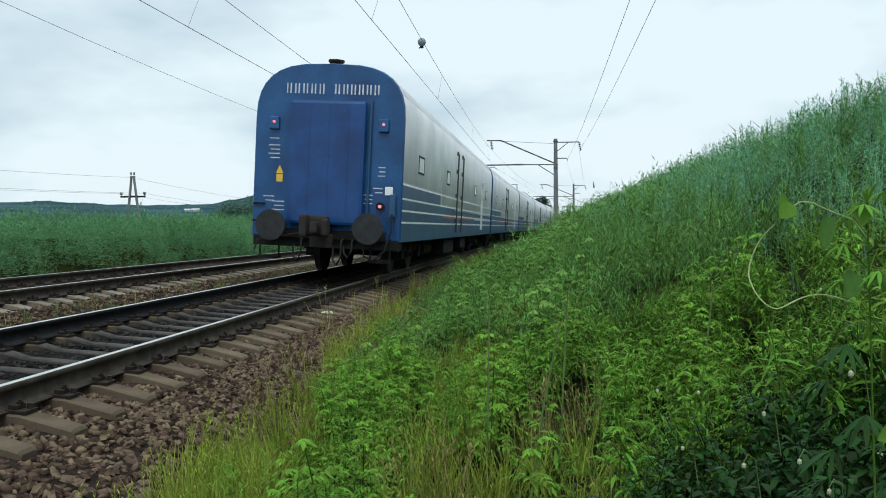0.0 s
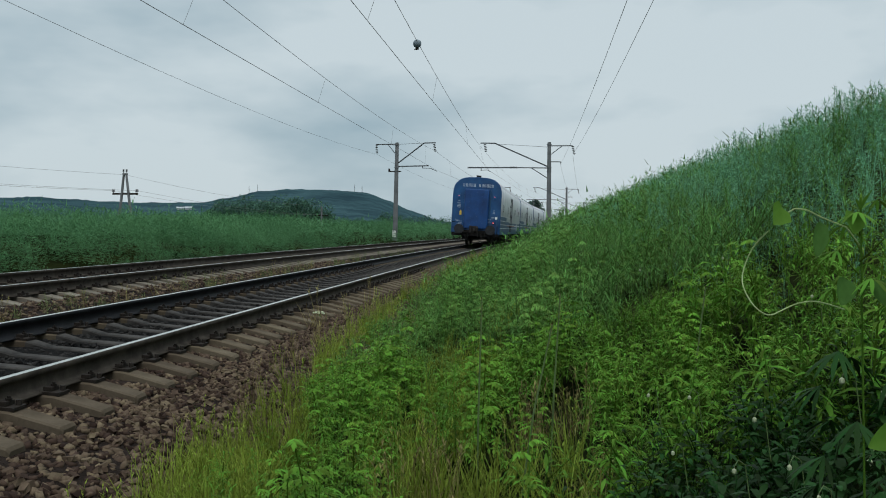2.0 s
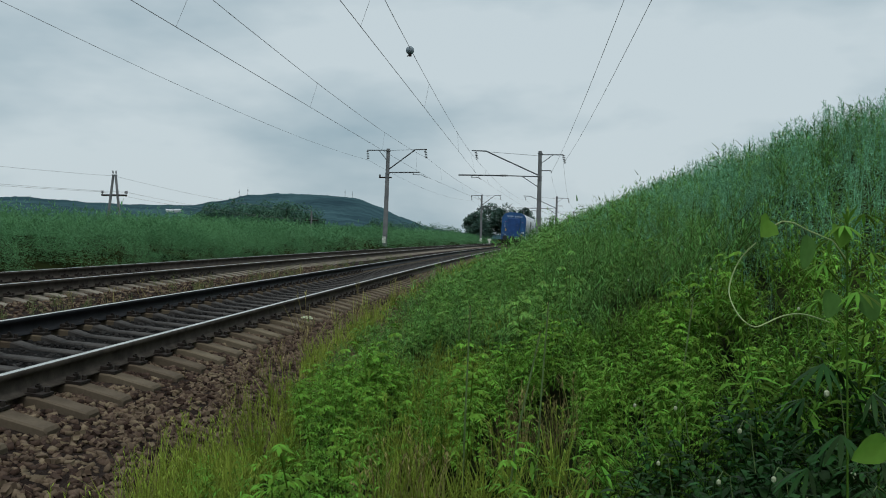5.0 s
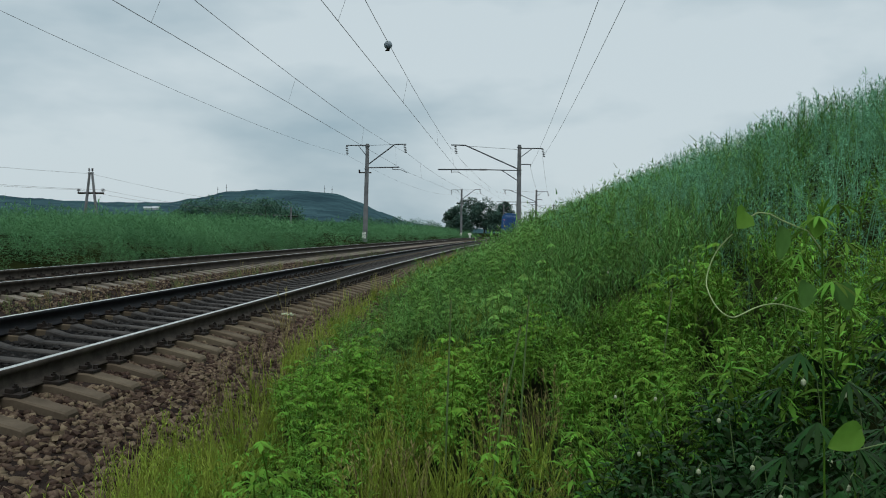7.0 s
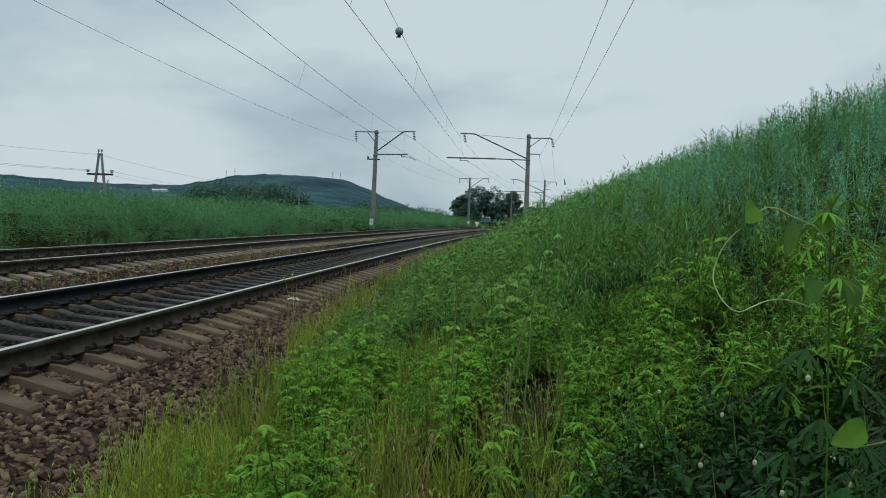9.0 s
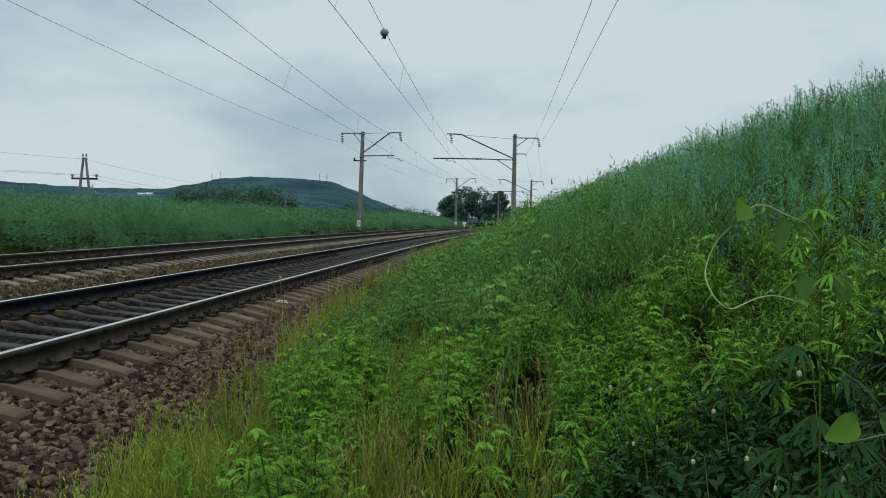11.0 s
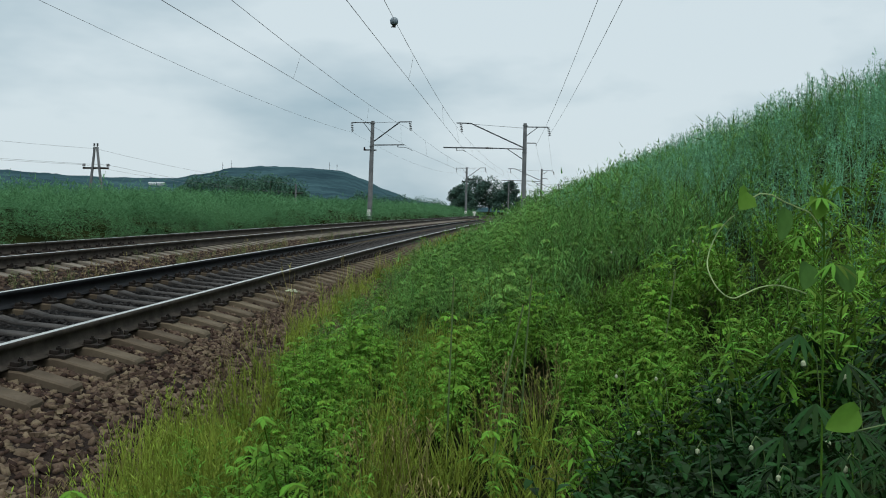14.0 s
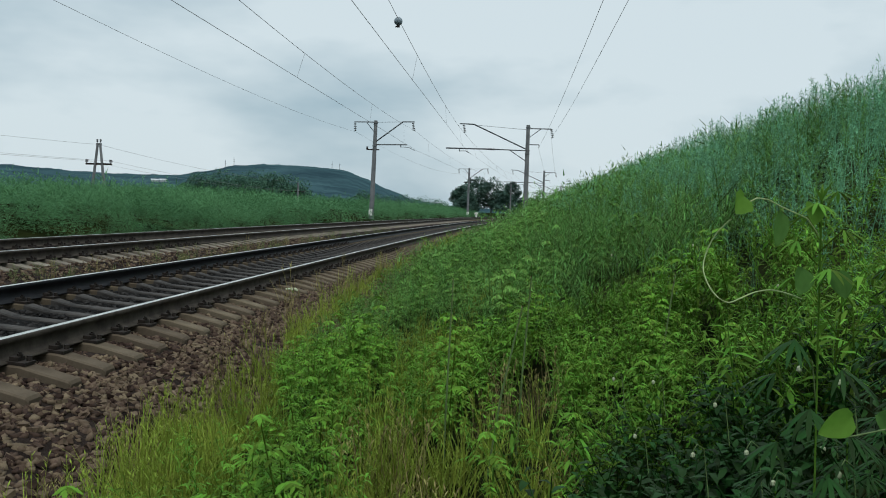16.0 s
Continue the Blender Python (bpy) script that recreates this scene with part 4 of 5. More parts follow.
def bushy(h, shoots, per, ll, lw, simple=False, broad=False):
    """A bushy herb: a stem with side shoots curving up, each set with arching narrow leaves to its tip."""
    s = Shape()
    st = ((0.0, 0.7), (1.0, 0.22)) if simple else (((0.0, 0.25), (0.4, 1.0), (0.75, 0.8), (1.0, 0.05)) if broad else ((0.0, 0.3), (0.45, 1.0), (1.0, 0.06)))
    a0, lean = RNG.uniform(0, 6.28), RNG.uniform(0.02, 0.16)
    at = lambda u: np.array((math.cos(a0) * lean * u * u * h, math.sin(a0) * lean * u * u * h, u * h))
    s.add(*tube([at(0), at(0.55), at(1.0)], [0.005, 0.004, 0.0015], 3))
    axes = [(at(0.35), at(1.0) - at(0.35), int(per * 1.6), 0.0)]
    for i in range(shoots):
        u = 0.10 + 0.68 * (i + RNG.uniform(0, 1)) / shoots
        az = i * 2.4 + RNG.uniform(-0.5, 0.5)
        L = h * (0.52 - 0.36 * u) * RNG.uniform(0.8, 1.2)
        axes.append((at(u), np.array((math.cos(az) * 0.72, math.sin(az) * 0.72, 0.62)) * L, per, 0.35))
    for b, d, n, curve in axes:
        L = np.linalg.norm(d)
        way = lambda q: b + d * q + np.array((0, 0, curve * L * q * q))
        if curve:
            s.add(*tube([way(0), way(1.0)], [0.003, 0.001], 3))
        turn = RNG.uniform(0, 6.28)
        for k in range(n):
            q = 0.12 + 0.9 * (k + RNG.uniform(0, 0.8)) / n
            z = (1.15 - 0.6 * q) * RNG.uniform(0.75, 1.2)
            s.leaf(way(q), turn + k * 2.4 + RNG.uniform(-0.4, 0.4), 0.25 + 0.75 * q * q + RNG.uniform(-0.25, 0.35), ll * z, lw * z, RNG.uniform(0.5, 1.5), RNG.uniform(-0.4, 0.4), st)
    return s.done()


def frondy(h, fronds, pairs, fl, ll, lw, simple=False):
    """A leafy weed: arching, nearly level fronds round a stem, each with pairs of leaflets lying flat."""
    s = Shape()
    st = ((0.0, 0.75), (1.0, 0.3)) if simple else ((0.0, 0.3), (0.45, 1.0), (1.0, 0.12))
    a0, lean = RNG.uniform(0, 6.28), RNG.uniform(0.02, 0.2)
    at = lambda u: np.array((math.cos(a0) * lean * u * u * h, math.sin(a0) * lean * u * u * h, u * h))
    s.add(*tube([at(0), at(1.0)], [0.004, 0.002], 3))
    for i in range(fronds):
        u = 0.30 + 0.70 * (i + RNG.uniform(0, 0.8)) / fronds
        az, el = i * 2.4 + RNG.uniform(-0.4, 0.4), 0.15 + 0.75 * u * u + RNG.uniform(-0.2, 0.2)
        L = fl * (1.2 - 0.45 * u) * RNG.uniform(0.8, 1.2)
        out = np.array((math.cos(az), math.sin(az), 0.0))
        way = lambda q: at(min(u, 1.0)) + out * L * q * math.cos(el) + np.array((0, 0, L * (q * math.sin(el) - 0.55 * q * q)))
        for k in range(pairs):
            q = (k + 0.7) / pairs
            z = (1.15 - 0.55 * q) * RNG.uniform(0.8, 1.2)
            for sgn in (-1, 1):
                s.leaf(way(q), az + sgn * 1.0, 0.15 - 0.5 * q + RNG.uniform(-0.15, 0.25), ll * z, lw * z, 0.5, sgn * RNG.uniform(0.0, 0.3), st)
        s.leaf(way(1.0), az, -0.2, ll * 0.9, lw * 0.9, 0.5, 0.0, st)
    return s.done()


def spire(h, n, ll, lw, simple=False):
    """A tall mugwort: a straight stem, leafy all round, narrowing to a feathery pointed top."""
    s = Shape()
    a0, lean = RNG.uniform(0, 6.28), RNG.uniform(0.02, 0.2)
    at = lambda u: np.array((math.cos(a0) * lean * u * u * h, math.sin(a0) * lean * u * u * h, u * h))
    s.add(*tube([at(0), at(0.5), at(1.0)], [0.006, 0.005, 0.0015], 3))
    st = ((0.0, 0.75), (1.0, 0.2)) if simple else ((0.0, 0.3), (0.45, 1.0), (1.0, 0.06))
    for i in range(n):
        u = 0.15 + 0.83 * (i + RNG.uniform(0, 1)) / n
        az = i * 2.4 + RNG.uniform(-0.4, 0.4)
        r = h * 0.20 * (1.02 - u) ** 0.8
        for k in range(4):
            q = (k + RNG.uniform(0.2, 0.9)) / 4
            p = at(u) + np.array((math.cos(az) * r * q, math.sin(az) * r * q, r * q * 0.9))
            s.leaf(p, az + RNG.uniform(-1.3, 1.3), 0.35 + 0.7 * u * u + RNG.uniform(-0.4, 0.3), ll * (1.15 - 0.55 * u) * RNG.uniform(0.7, 1.1), lw, RNG.uniform(0.3, 1.0), RNG.uniform(-0.6, 0.6), st)
    for k in range(7):
        s.leaf(at(0.90 + 0.013 * k), k * 2.4, 1.15, ll * 0.55, lw * 0.7, 0.1, 0.0, st)
    return s.done()


def spire_clump(r, h, stems, per, ll, lw):
    """A stand of leafy spires of unequal height, for weeds seen from far."""
    s = Shape()
    for j in range(stems):
        az, q = RNG.uniform(0, 6.28), math.sqrt(RNG.uniform(0, 1)) * r
        x, y, top = math.cos(az) * q, math.sin(az) * q, h * RNG.uniform(0.6, 1.1)
        for k in range(per):
            u = RNG.uniform(0.12, 1.0)
            w, a = 0.17 * (1.08 - u), RNG.uniform(0, 6.28)
            s.leaf((x + math.cos(a) * w, y + math.sin(a) * w, u * top - 0.05), a + RNG.uniform(-1, 1), 0.3 + 0.8 * u + RNG.uniform(-0.3, 0.3), ll * RNG.uniform(0.6, 1.2), lw, 0.5, RNG.uniform(-0.6, 0.6), ((0.0, 0.85), (1.0, 0.2)))
    return s.done()


def scatter(name, shapes, spots, mat, label, category):
    """spots: rows x, y, z, scale; copies of the shapes, turned at random, joined into one object of kind stuff."""
    spots = np.asarray(spots, float)
    if not len(spots):
        return None
    which = RNG.integers(0, len(shapes), len(spots))
    allv, allf, o = [], [], 0
    for i, (v, f) in enumerate(shapes):
        s = spots[which == i]
        if not len(s):
            continue
        a = RNG.uniform(0, 2 * math.pi, len(s))
        tx, ty = RNG.normal(0, 0.12, len(s)), RNG.normal(0, 0.12, len(s))
        sc = s[:, 3][:, None]
        x = (v[None, :, 0] * np.cos(a)[:, None] - v[None, :, 1] * np.sin(a)[:, None]) * sc
        y = (v[None, :, 0] * np.sin(a)[:, None] + v[None, :, 1] * np.cos(a)[:, None]) * sc
        z = v[None, :, 2] * sc
        x, y = x + z * tx[:, None], y + z * ty[:, None]
        p = np.stack([x + s[:, 0][:, None], y + s[:, 1][:, None], z + s[:, 2][:, None]], -1).reshape(-1, 3)
        n = len(v)
        allf.append((f[None] + (np.arange(len(s)) * n)[:, None, None] + o).reshape(-1, 4))
        allv.append(p)
        o += len(p)
    ob = arrays(name, np.concatenate(allv), np.concatenate(allf), mat)
    return tagged(ob, label, category, kind="stuff")


def patchy(lat, y, seed, scale=0.6):
    return noise.noise(Vector((lat * scale, y * scale, seed)))


def spots_in(lat0, lat1, y0, y1, per_m2, keep=None, size=(0.8, 1.2), sink=0.02):
    n = int((lat1 - lat0) * (y1 - y0) * per_m2)
    la, yy = RNG.uniform(lat0, lat1, n), RNG.uniform(y0, y1, n)
    out = []
    for a, y in zip(la, yy):
        if math.hypot(a, y) < 1.75 or (y < 0.8 and a > -1.5):
            continue
        k = 1.0 if keep is None else keep(a, y)
        if k <= 0:
            continue
        if a > 0.3 and y < 9 and a > 1.6 + y * 0.75:
            continue
        z = ground_z(a, y) if (a > -1.9 or a < -11.4) else bed_z(a)
        out.append((a + bend(y), y, z - sink, RNG.uniform(*size) * k))
    return out


# the edge of the greenery along the ballast wanders
def edge(y):
    near = np.interp(y, [0, 4.5, 7, 10, 14, 30, 60], [-1.9, -2.15, -2.3, -2.48, -2.68, -2.92, -2.98])
    return float(near) + 0.16 * noise.noise(Vector((y * 0.9, 3, 8)))


def grass_keep(a, y):
    e = edge(y)
    if a < e:
        return 0
    p = patchy(a, y, 11.0, 0.8)
    strip_w = float(np.interp(y, [3, 5.5, 8, 14], [1.7, 1.1, 0.6, 0.4]))
    inner = 0.75 - (a - e) / strip_w
    dry = 0.55 if (-0.75 < a < 0.3 and 2.8 < y < 4.8) else 0.0
    return 1.0 if p * 0.8 + max(inner, dry) > 0.25 else 0


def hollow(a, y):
    """1 in the dark clefts between the bushes, where the shade-darkened soil shows, 0 elsewhere."""
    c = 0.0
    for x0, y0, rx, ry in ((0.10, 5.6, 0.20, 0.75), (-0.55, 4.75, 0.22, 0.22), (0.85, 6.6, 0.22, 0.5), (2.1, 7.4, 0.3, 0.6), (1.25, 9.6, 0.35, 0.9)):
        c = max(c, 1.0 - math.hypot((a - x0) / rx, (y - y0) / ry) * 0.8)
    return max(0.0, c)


def mound(a, y):
    """Height of the greenery over the soil, in rounded bushy masses."""
    e = a - edge(y)
    rise = float(np.interp(e, [0.0, 0.35, 0.9, 2.2, 4], [0.35, 0.62, 0.88, 1.0, 1.05]))
    lump = 1 + 0.50 * patchy(a, y, 3.0, 0.75) + 0.50 * patchy(a, y, 2.0, 1.9)
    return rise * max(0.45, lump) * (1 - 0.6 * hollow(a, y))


def herb_keep(a, y):
    e = a - edge(y)
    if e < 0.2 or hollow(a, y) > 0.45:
        return 0
    if grass_keep(a, y) and RNG.uniform() < 0.72:
        return 0
    if a > -0.25 and y < 3.5:
        return 0
    if a > 2.4 and RNG.uniform() < 0.75:
        return 0
    lead = float(np.interp(a, [-1.0, 0.2, 0.9], [0.5, 0.4, 0.0]))
    if RNG.uniform() < lead or patchy(a, y, 61.0, 1.6) > 0.42:
        return 0
    return mound(a, y)


def light_keep(a, y):
    if (a > 0.0 and y < 3.6) or a - edge(y) < 0.2 or hollow(a, y) > 0.3 or (grass_keep(a, y) and RNG.uniform() < (0.92 if y < 5.5 else 0.7)):
        return 0
    lead = float(np.interp(a, [-2.5, -1.6, -0.4, 0.6, 2.0], [0.45, 0.6, 0.5, 0.1, -0.3]))
    return mound(a, y) * 1.1 if patchy(a, y, 21.0, 0.7) + lead > 0.05 and patchy(a, y, 63.0, 1.9) < 0.36 else 0


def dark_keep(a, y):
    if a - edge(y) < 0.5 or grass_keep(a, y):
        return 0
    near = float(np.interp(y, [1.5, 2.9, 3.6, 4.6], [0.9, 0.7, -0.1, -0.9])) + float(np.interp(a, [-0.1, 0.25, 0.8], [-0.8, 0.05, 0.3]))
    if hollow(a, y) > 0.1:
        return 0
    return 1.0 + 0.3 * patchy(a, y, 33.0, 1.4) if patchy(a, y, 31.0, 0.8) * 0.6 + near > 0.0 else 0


GRASSES = [tuft(20, RNG.uniform(0.30, 0.44), 0.007, i % 2 == 0) for i in range(6)]
HERBS = [bushy(RNG.uniform(0.46, 0.64), 7, 8, 0.092, 0.0155) for _ in range(6)]
HERBS_FAR = [bushy(RNG.uniform(0.5, 0.7), 9, 10, 0.070, 0.0125, True) for _ in range(5)]
LIGHTS = [frondy(RNG.uniform(0.36, 0.54), 12, 5, 0.112, 0.036, 0.0145) for _ in range(6)]
LIGHTS_FAR = [frondy(RNG.uniform(0.40, 0.58), 13, 6, 0.115, 0.034, 0.0135, True) for _ in range(5)]
DARKS = [bushy(RNG.uniform(0.42, 0.56), 7, 7, 0.078, 0.030, False, True) for _ in range(5)]
MUGS = [spire(RNG.uniform(0.8, 1.15), 28, 0.082, 0.0115) for _ in range(6)]
MUGS_FAR = [spire(RNG.uniform(0.85, 1.2), 25, 0.098, 0.0165, True) for _ in range(6)]
CLUMPS = [spire_clump(0.5, 0.85, 7, 12, 0.15, 0.034) for _ in range(5)]
FIELDS = [spire_clump(0.55, 1.2, 8, 17, 0.15, 0.032) for _ in range(6)]
FIELDS_FAR = [spire_clump(0.65, 1.2, 6, 9, 0.24, 0.07) for _ in range(5)]

scatter("verge_grass", GRASSES, spots_in(-2.4, -0.6, 2.4, 5.6, 34, grass_keep, (0.7, 1.15)) + spots_in(-3.0, 0.6, 2.6, 12, 40, grass_keep, (0.6, 1.1)) + spots_in(-3.1, -1.8, 12, 45, 14, grass_keep, (0.8, 1.3)), M_GRASS,
        "yellow-green grass tufts along the edge of the ballast", "grass")
scatter("narrow_leaved_weeds", HERBS, spots_in(-2.6, 4.6, 1.2, 8, 30, herb_keep, (0.8, 1.2)), M_HERB,
        "dense narrow-leaved green weeds covering the bank", "weeds")
scatter("further_narrow_leaved_weeds", HERBS_FAR, spots_in(-2.9, 8.0, 8, 20, 15, herb_keep, (0.95, 1.4)), M_HERB_MID,
        "dense narrow-leaved green weeds further along the bank", "weeds")
scatter("bright_weeds", LIGHTS, spots_in(-2.2, 2.4, 2.6, 8, 30, light_keep, (0.85, 1.3)), M_HERB_LIGHT,
        "bright green small-leaved weeds at the foot of the bank", "weeds")
scatter("further_bright_weeds", LIGHTS_FAR, spots_in(-2.7, 2.6, 8, 30, 13, light_keep, (1.0, 1.4)), M_HERB_FAR,
        "bright green small-leaved weeds along the foot of the bank", "weeds")
scatter("broad_leaved_weeds", DARKS, spots_in(-0.6, 3.2, 1.2, 11, 44, dark_keep, (0.8, 1.25)), M_HERB_SHADED,
        "dark broad-leaved weeds on the bank close to the path, leaf colour deepened for shade", "weeds")


def tall_keep(a, y):
    start = float(np.interp(y, [3, 8, 16], [1.5, 0.9, 0.3]))
    k = float(np.interp(a - start, [0.0, 1.4, 4.2, 7.5], [0.0, 0.6, 0.80, 0.86]))
    if k < 0.2 or hollow(a, y) > 0.2 or RNG.uniform() > 0.35 + k:
        return 0
    return k * (1 + 0.30 * patchy(a, y, 41.0, 0.5) + 0.15 * patchy(a, y, 43.0, 1.3))


scatter("bank_mugwort", MUGS, spots_in(1.2, 6.5, 2.5, 9, 19, tall_keep, (0.7, 1.1)), M_MUGWORT, "tall grey-green mugwort standing on the bank, paled by haze in its colour", "weeds")
scatter("far_bank_mugwort", MUGS_FAR, spots_in(0.3, 10.0, 9, 18, 12, tall_keep, (0.75, 1.2)) + spots_in(0.0, 10.5, 18, 40, 6, tall_keep, (0.85, 1.4)) + spots_in(0.0, 10.5, 40, 75, 2.5, tall_keep, (0.95, 1.5)), M_MUGWORT, "tall grey-green mugwort along the crest of the bank, paled by haze in its colour", "weeds")


def bank_keep(a, y):
    if a < edge(y) + 0.2:
        return 0
    return float(np.interp(a, [-3, -2, 0, 2, 9], [0.6, 0.85, 1.1, 1.1, 0.9])) * (1 + 0.4 * patchy(a, y, 5.0, 0.4))


scatter("bank_weeds", CLUMPS, spots_in(-3.0, 10.5, 19, 75, 1.5, bank_keep, (0.8, 1.3)) + spots_in(-3.2, 12, 75, 260, 0.35, bank_keep, (1.2, 2.2)), M_HERB_MID,
        "green weeds covering the far bank beside the line", "weeds")


def around():
    """Weeds on the bank beside and behind the path."""
    out = []
    for k in range(420):
        a, y = RNG.uniform(-1.6, 12.0), RNG.uniform(-14, 16)
        if math.hypot(a, y) < 2.2 or (y > 0.8 and a < 1.9 + y * 0.85) or math.hypot(a + 0.1, y + 3) < 0.8:
            continue
        out.append((a + bend(y), y, ground_z(a, y) - 0.03, RNG.uniform(0.6, 1.0)))
    return out


scatter("path_side_weeds", CLUMPS, around(), M_HERB, "green weeds on the bank beside and behind the path", "weeds")


def field_keep(a, y):
    k = float(np.interp(a, [-60, -30, -16, -12.6, -11.7, -11.3], [0.8, 0.8, 0.85, 0.7, 0.45, 0.0]))
    return k * (1 + 0.3 * patchy(a, y, 6.0, 0.22))


scatter("field_weeds", FIELDS, spots_in(-19, -11.3, 8, 50, 4.4, field_keep, (0.7, 1.2)), M_FIELD, "tall dense green weeds covering the field beyond the tracks", "weeds")
scatter("far_field_weeds", FIELDS_FAR, spots_in(-25, -19, 12, 60, 1.9, field_keep, (0.75, 1.2)) + spots_in(-22, -11.3, 50, 170, 1.0, field_keep, (0.85, 1.4)) + spots_in(-60, -25, 28, 200, 0.3, field_keep, (1.2, 2.0)), M_FIELD,
        "tall green weeds covering the far part of the field", "weeds")


def sparse_keep(a, y):
    return 1.0 if patchy(a, y, 8.0, 0.9) > -0.05 else 0


scatter("ballast_weeds", HERBS[:3] + GRASSES[:2], spots_in(-6.9, -5.75, 5, 45, 8, sparse_keep, (0.3, 0.65), 0.0), M_WAYSIDE,
        "small weeds growing in the ballast between the tracks", "weeds")
scatter("dry_verge_grass", [tuft(16, 0.30, 0.004, True) for _ in range(4)], spots_in(-2.9, -1.9, 3.6, 14, 4, lambda a, y: 1.0 if a > edge(y) - 0.35 else 0, (0.6, 1.1), 0.0)
        + spots_in(-0.9, 0.4, 3.2, 6.2, 22, lambda a, y: 1.0 if patchy(a, y, 9.0, 1.5) > 0.1 else 0, (0.9, 1.3)) + spots_in(-6.7, -5.8, 4, 30, 2.0, None, (0.5, 1.0), 0.0) + spots_in(-3.15, -2.7, 11.5, 24, 1.6, None, (1.0, 1.7), 0.0), M_DRY,
        "dry straw-coloured grass stalks at the edge of the ballast", "dry grass")

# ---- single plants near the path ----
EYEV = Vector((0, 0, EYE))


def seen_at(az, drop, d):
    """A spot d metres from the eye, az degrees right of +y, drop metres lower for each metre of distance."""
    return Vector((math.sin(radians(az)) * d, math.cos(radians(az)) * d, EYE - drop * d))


def dry_stalk(x, y, h, lean):
    th = new("dry_stalk")
    th.location = (x, y, ground_z(x, y))
    tagged(th, "thin tall straw-coloured stalk rising from the weeds", "plant stalk", "tall stalks")
    v, f = tube([(0, 0, 0), (lean * 0.4, 0, h * 0.5), (lean, 0.02, h)], [0.006, 0.0055, 0.004], 5)
    arrays("stem", v, f, M_STEM, th)
    s = Shape()
    for k in range(16):
        s.leaf((lean * (0.86 + 0.009 * k), 0.02, h * (0.86 + 0.009 * k)), k * 2.4, 1.0, 0.022, 0.006, 0.2)
    v, f = s.done()
    arrays("seed_head", v, f, M_DRY, th)


dry_stalk(-0.30, 4.55, 1.10, 0.02)
dry_stalk(-0.06, 4.5, 0.95, 0.16)
dry_stalk(0.10, 4.8, 1.05, 0.05)
dry_stalk(0.95, 5.2, 0.8, 0.08)


def flower_bud(p):
    th = new("flower_bud")
    th.location = p
    tagged(th, "small cream flower bud nodding among the leaves", "flower bud", "flower buds")
    bm = bmesh.new()
    bmesh.ops.create_icosphere(bm, subdivisions=1, radius=0.0065)
    for v in bm.verts:
        v.co.z *= 1.35
    part("bud", bm, M_BUD, th)
    v, f = tube([(0, 0, 0.01), (0.01, 0, 0.03), (0.03, 0.01, 0.015), (0.05, 0.015, -0.12)], 0.0015, 4)
    arrays("stalk", v, f, M_STEM, th)


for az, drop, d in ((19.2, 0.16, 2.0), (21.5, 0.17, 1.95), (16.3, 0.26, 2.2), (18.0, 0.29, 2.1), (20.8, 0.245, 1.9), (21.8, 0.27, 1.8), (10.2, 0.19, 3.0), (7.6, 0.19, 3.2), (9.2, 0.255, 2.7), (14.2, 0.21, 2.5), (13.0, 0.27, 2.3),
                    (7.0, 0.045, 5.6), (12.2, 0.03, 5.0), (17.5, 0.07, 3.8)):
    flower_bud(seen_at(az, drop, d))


def heart_leaf(w, h, lobes=0):
    """A heart-shaped leaf hanging in the x-z plane, folded a little along its midrib; the stalk joins at the origin."""
    bm = bmesh.new()
    prev, n = None, 10
    for i in range(n + 1):
        t = i / n
        half = 0.5 * w * (math.sin(math.pi * min(1.0, t ** 0.62)) ** 0.8) * (1 + 0.16 * lobes * math.cos(t * 14)) + 0.001
        lift = 0.14 * h * (1 - t) ** 3
        row = []
        for k in (-1.0, -0.5, 0.0, 0.5, 1.0):
            row.append(bm.verts.new((k * half, -0.48 * abs(k) * half + 0.05 * h * math.sin(t * 3 + k), -t * h + lift * abs(k))))
        if prev:
            for k in range(4):
                bm.faces.new((prev[k], prev[k + 1], row[k + 1], row[k])).smooth = True
        prev = row
    return bm


def palm_leaf(s, base, az, el, size, n=7):
    for k in range(n):
        q = (k - (n - 1) / 2)
        L = size * (1 - 0.07 * abs(q))
        s.leaf(base, az + q * 0.42, el - 0.08 * abs(q), L, L * 0.115, 0.9, 0.2 * q / n, ((0.0, 0.2), (0.3, 0.9), (0.6, 1.0), (0.85, 0.5), (1.0, 0.05)))


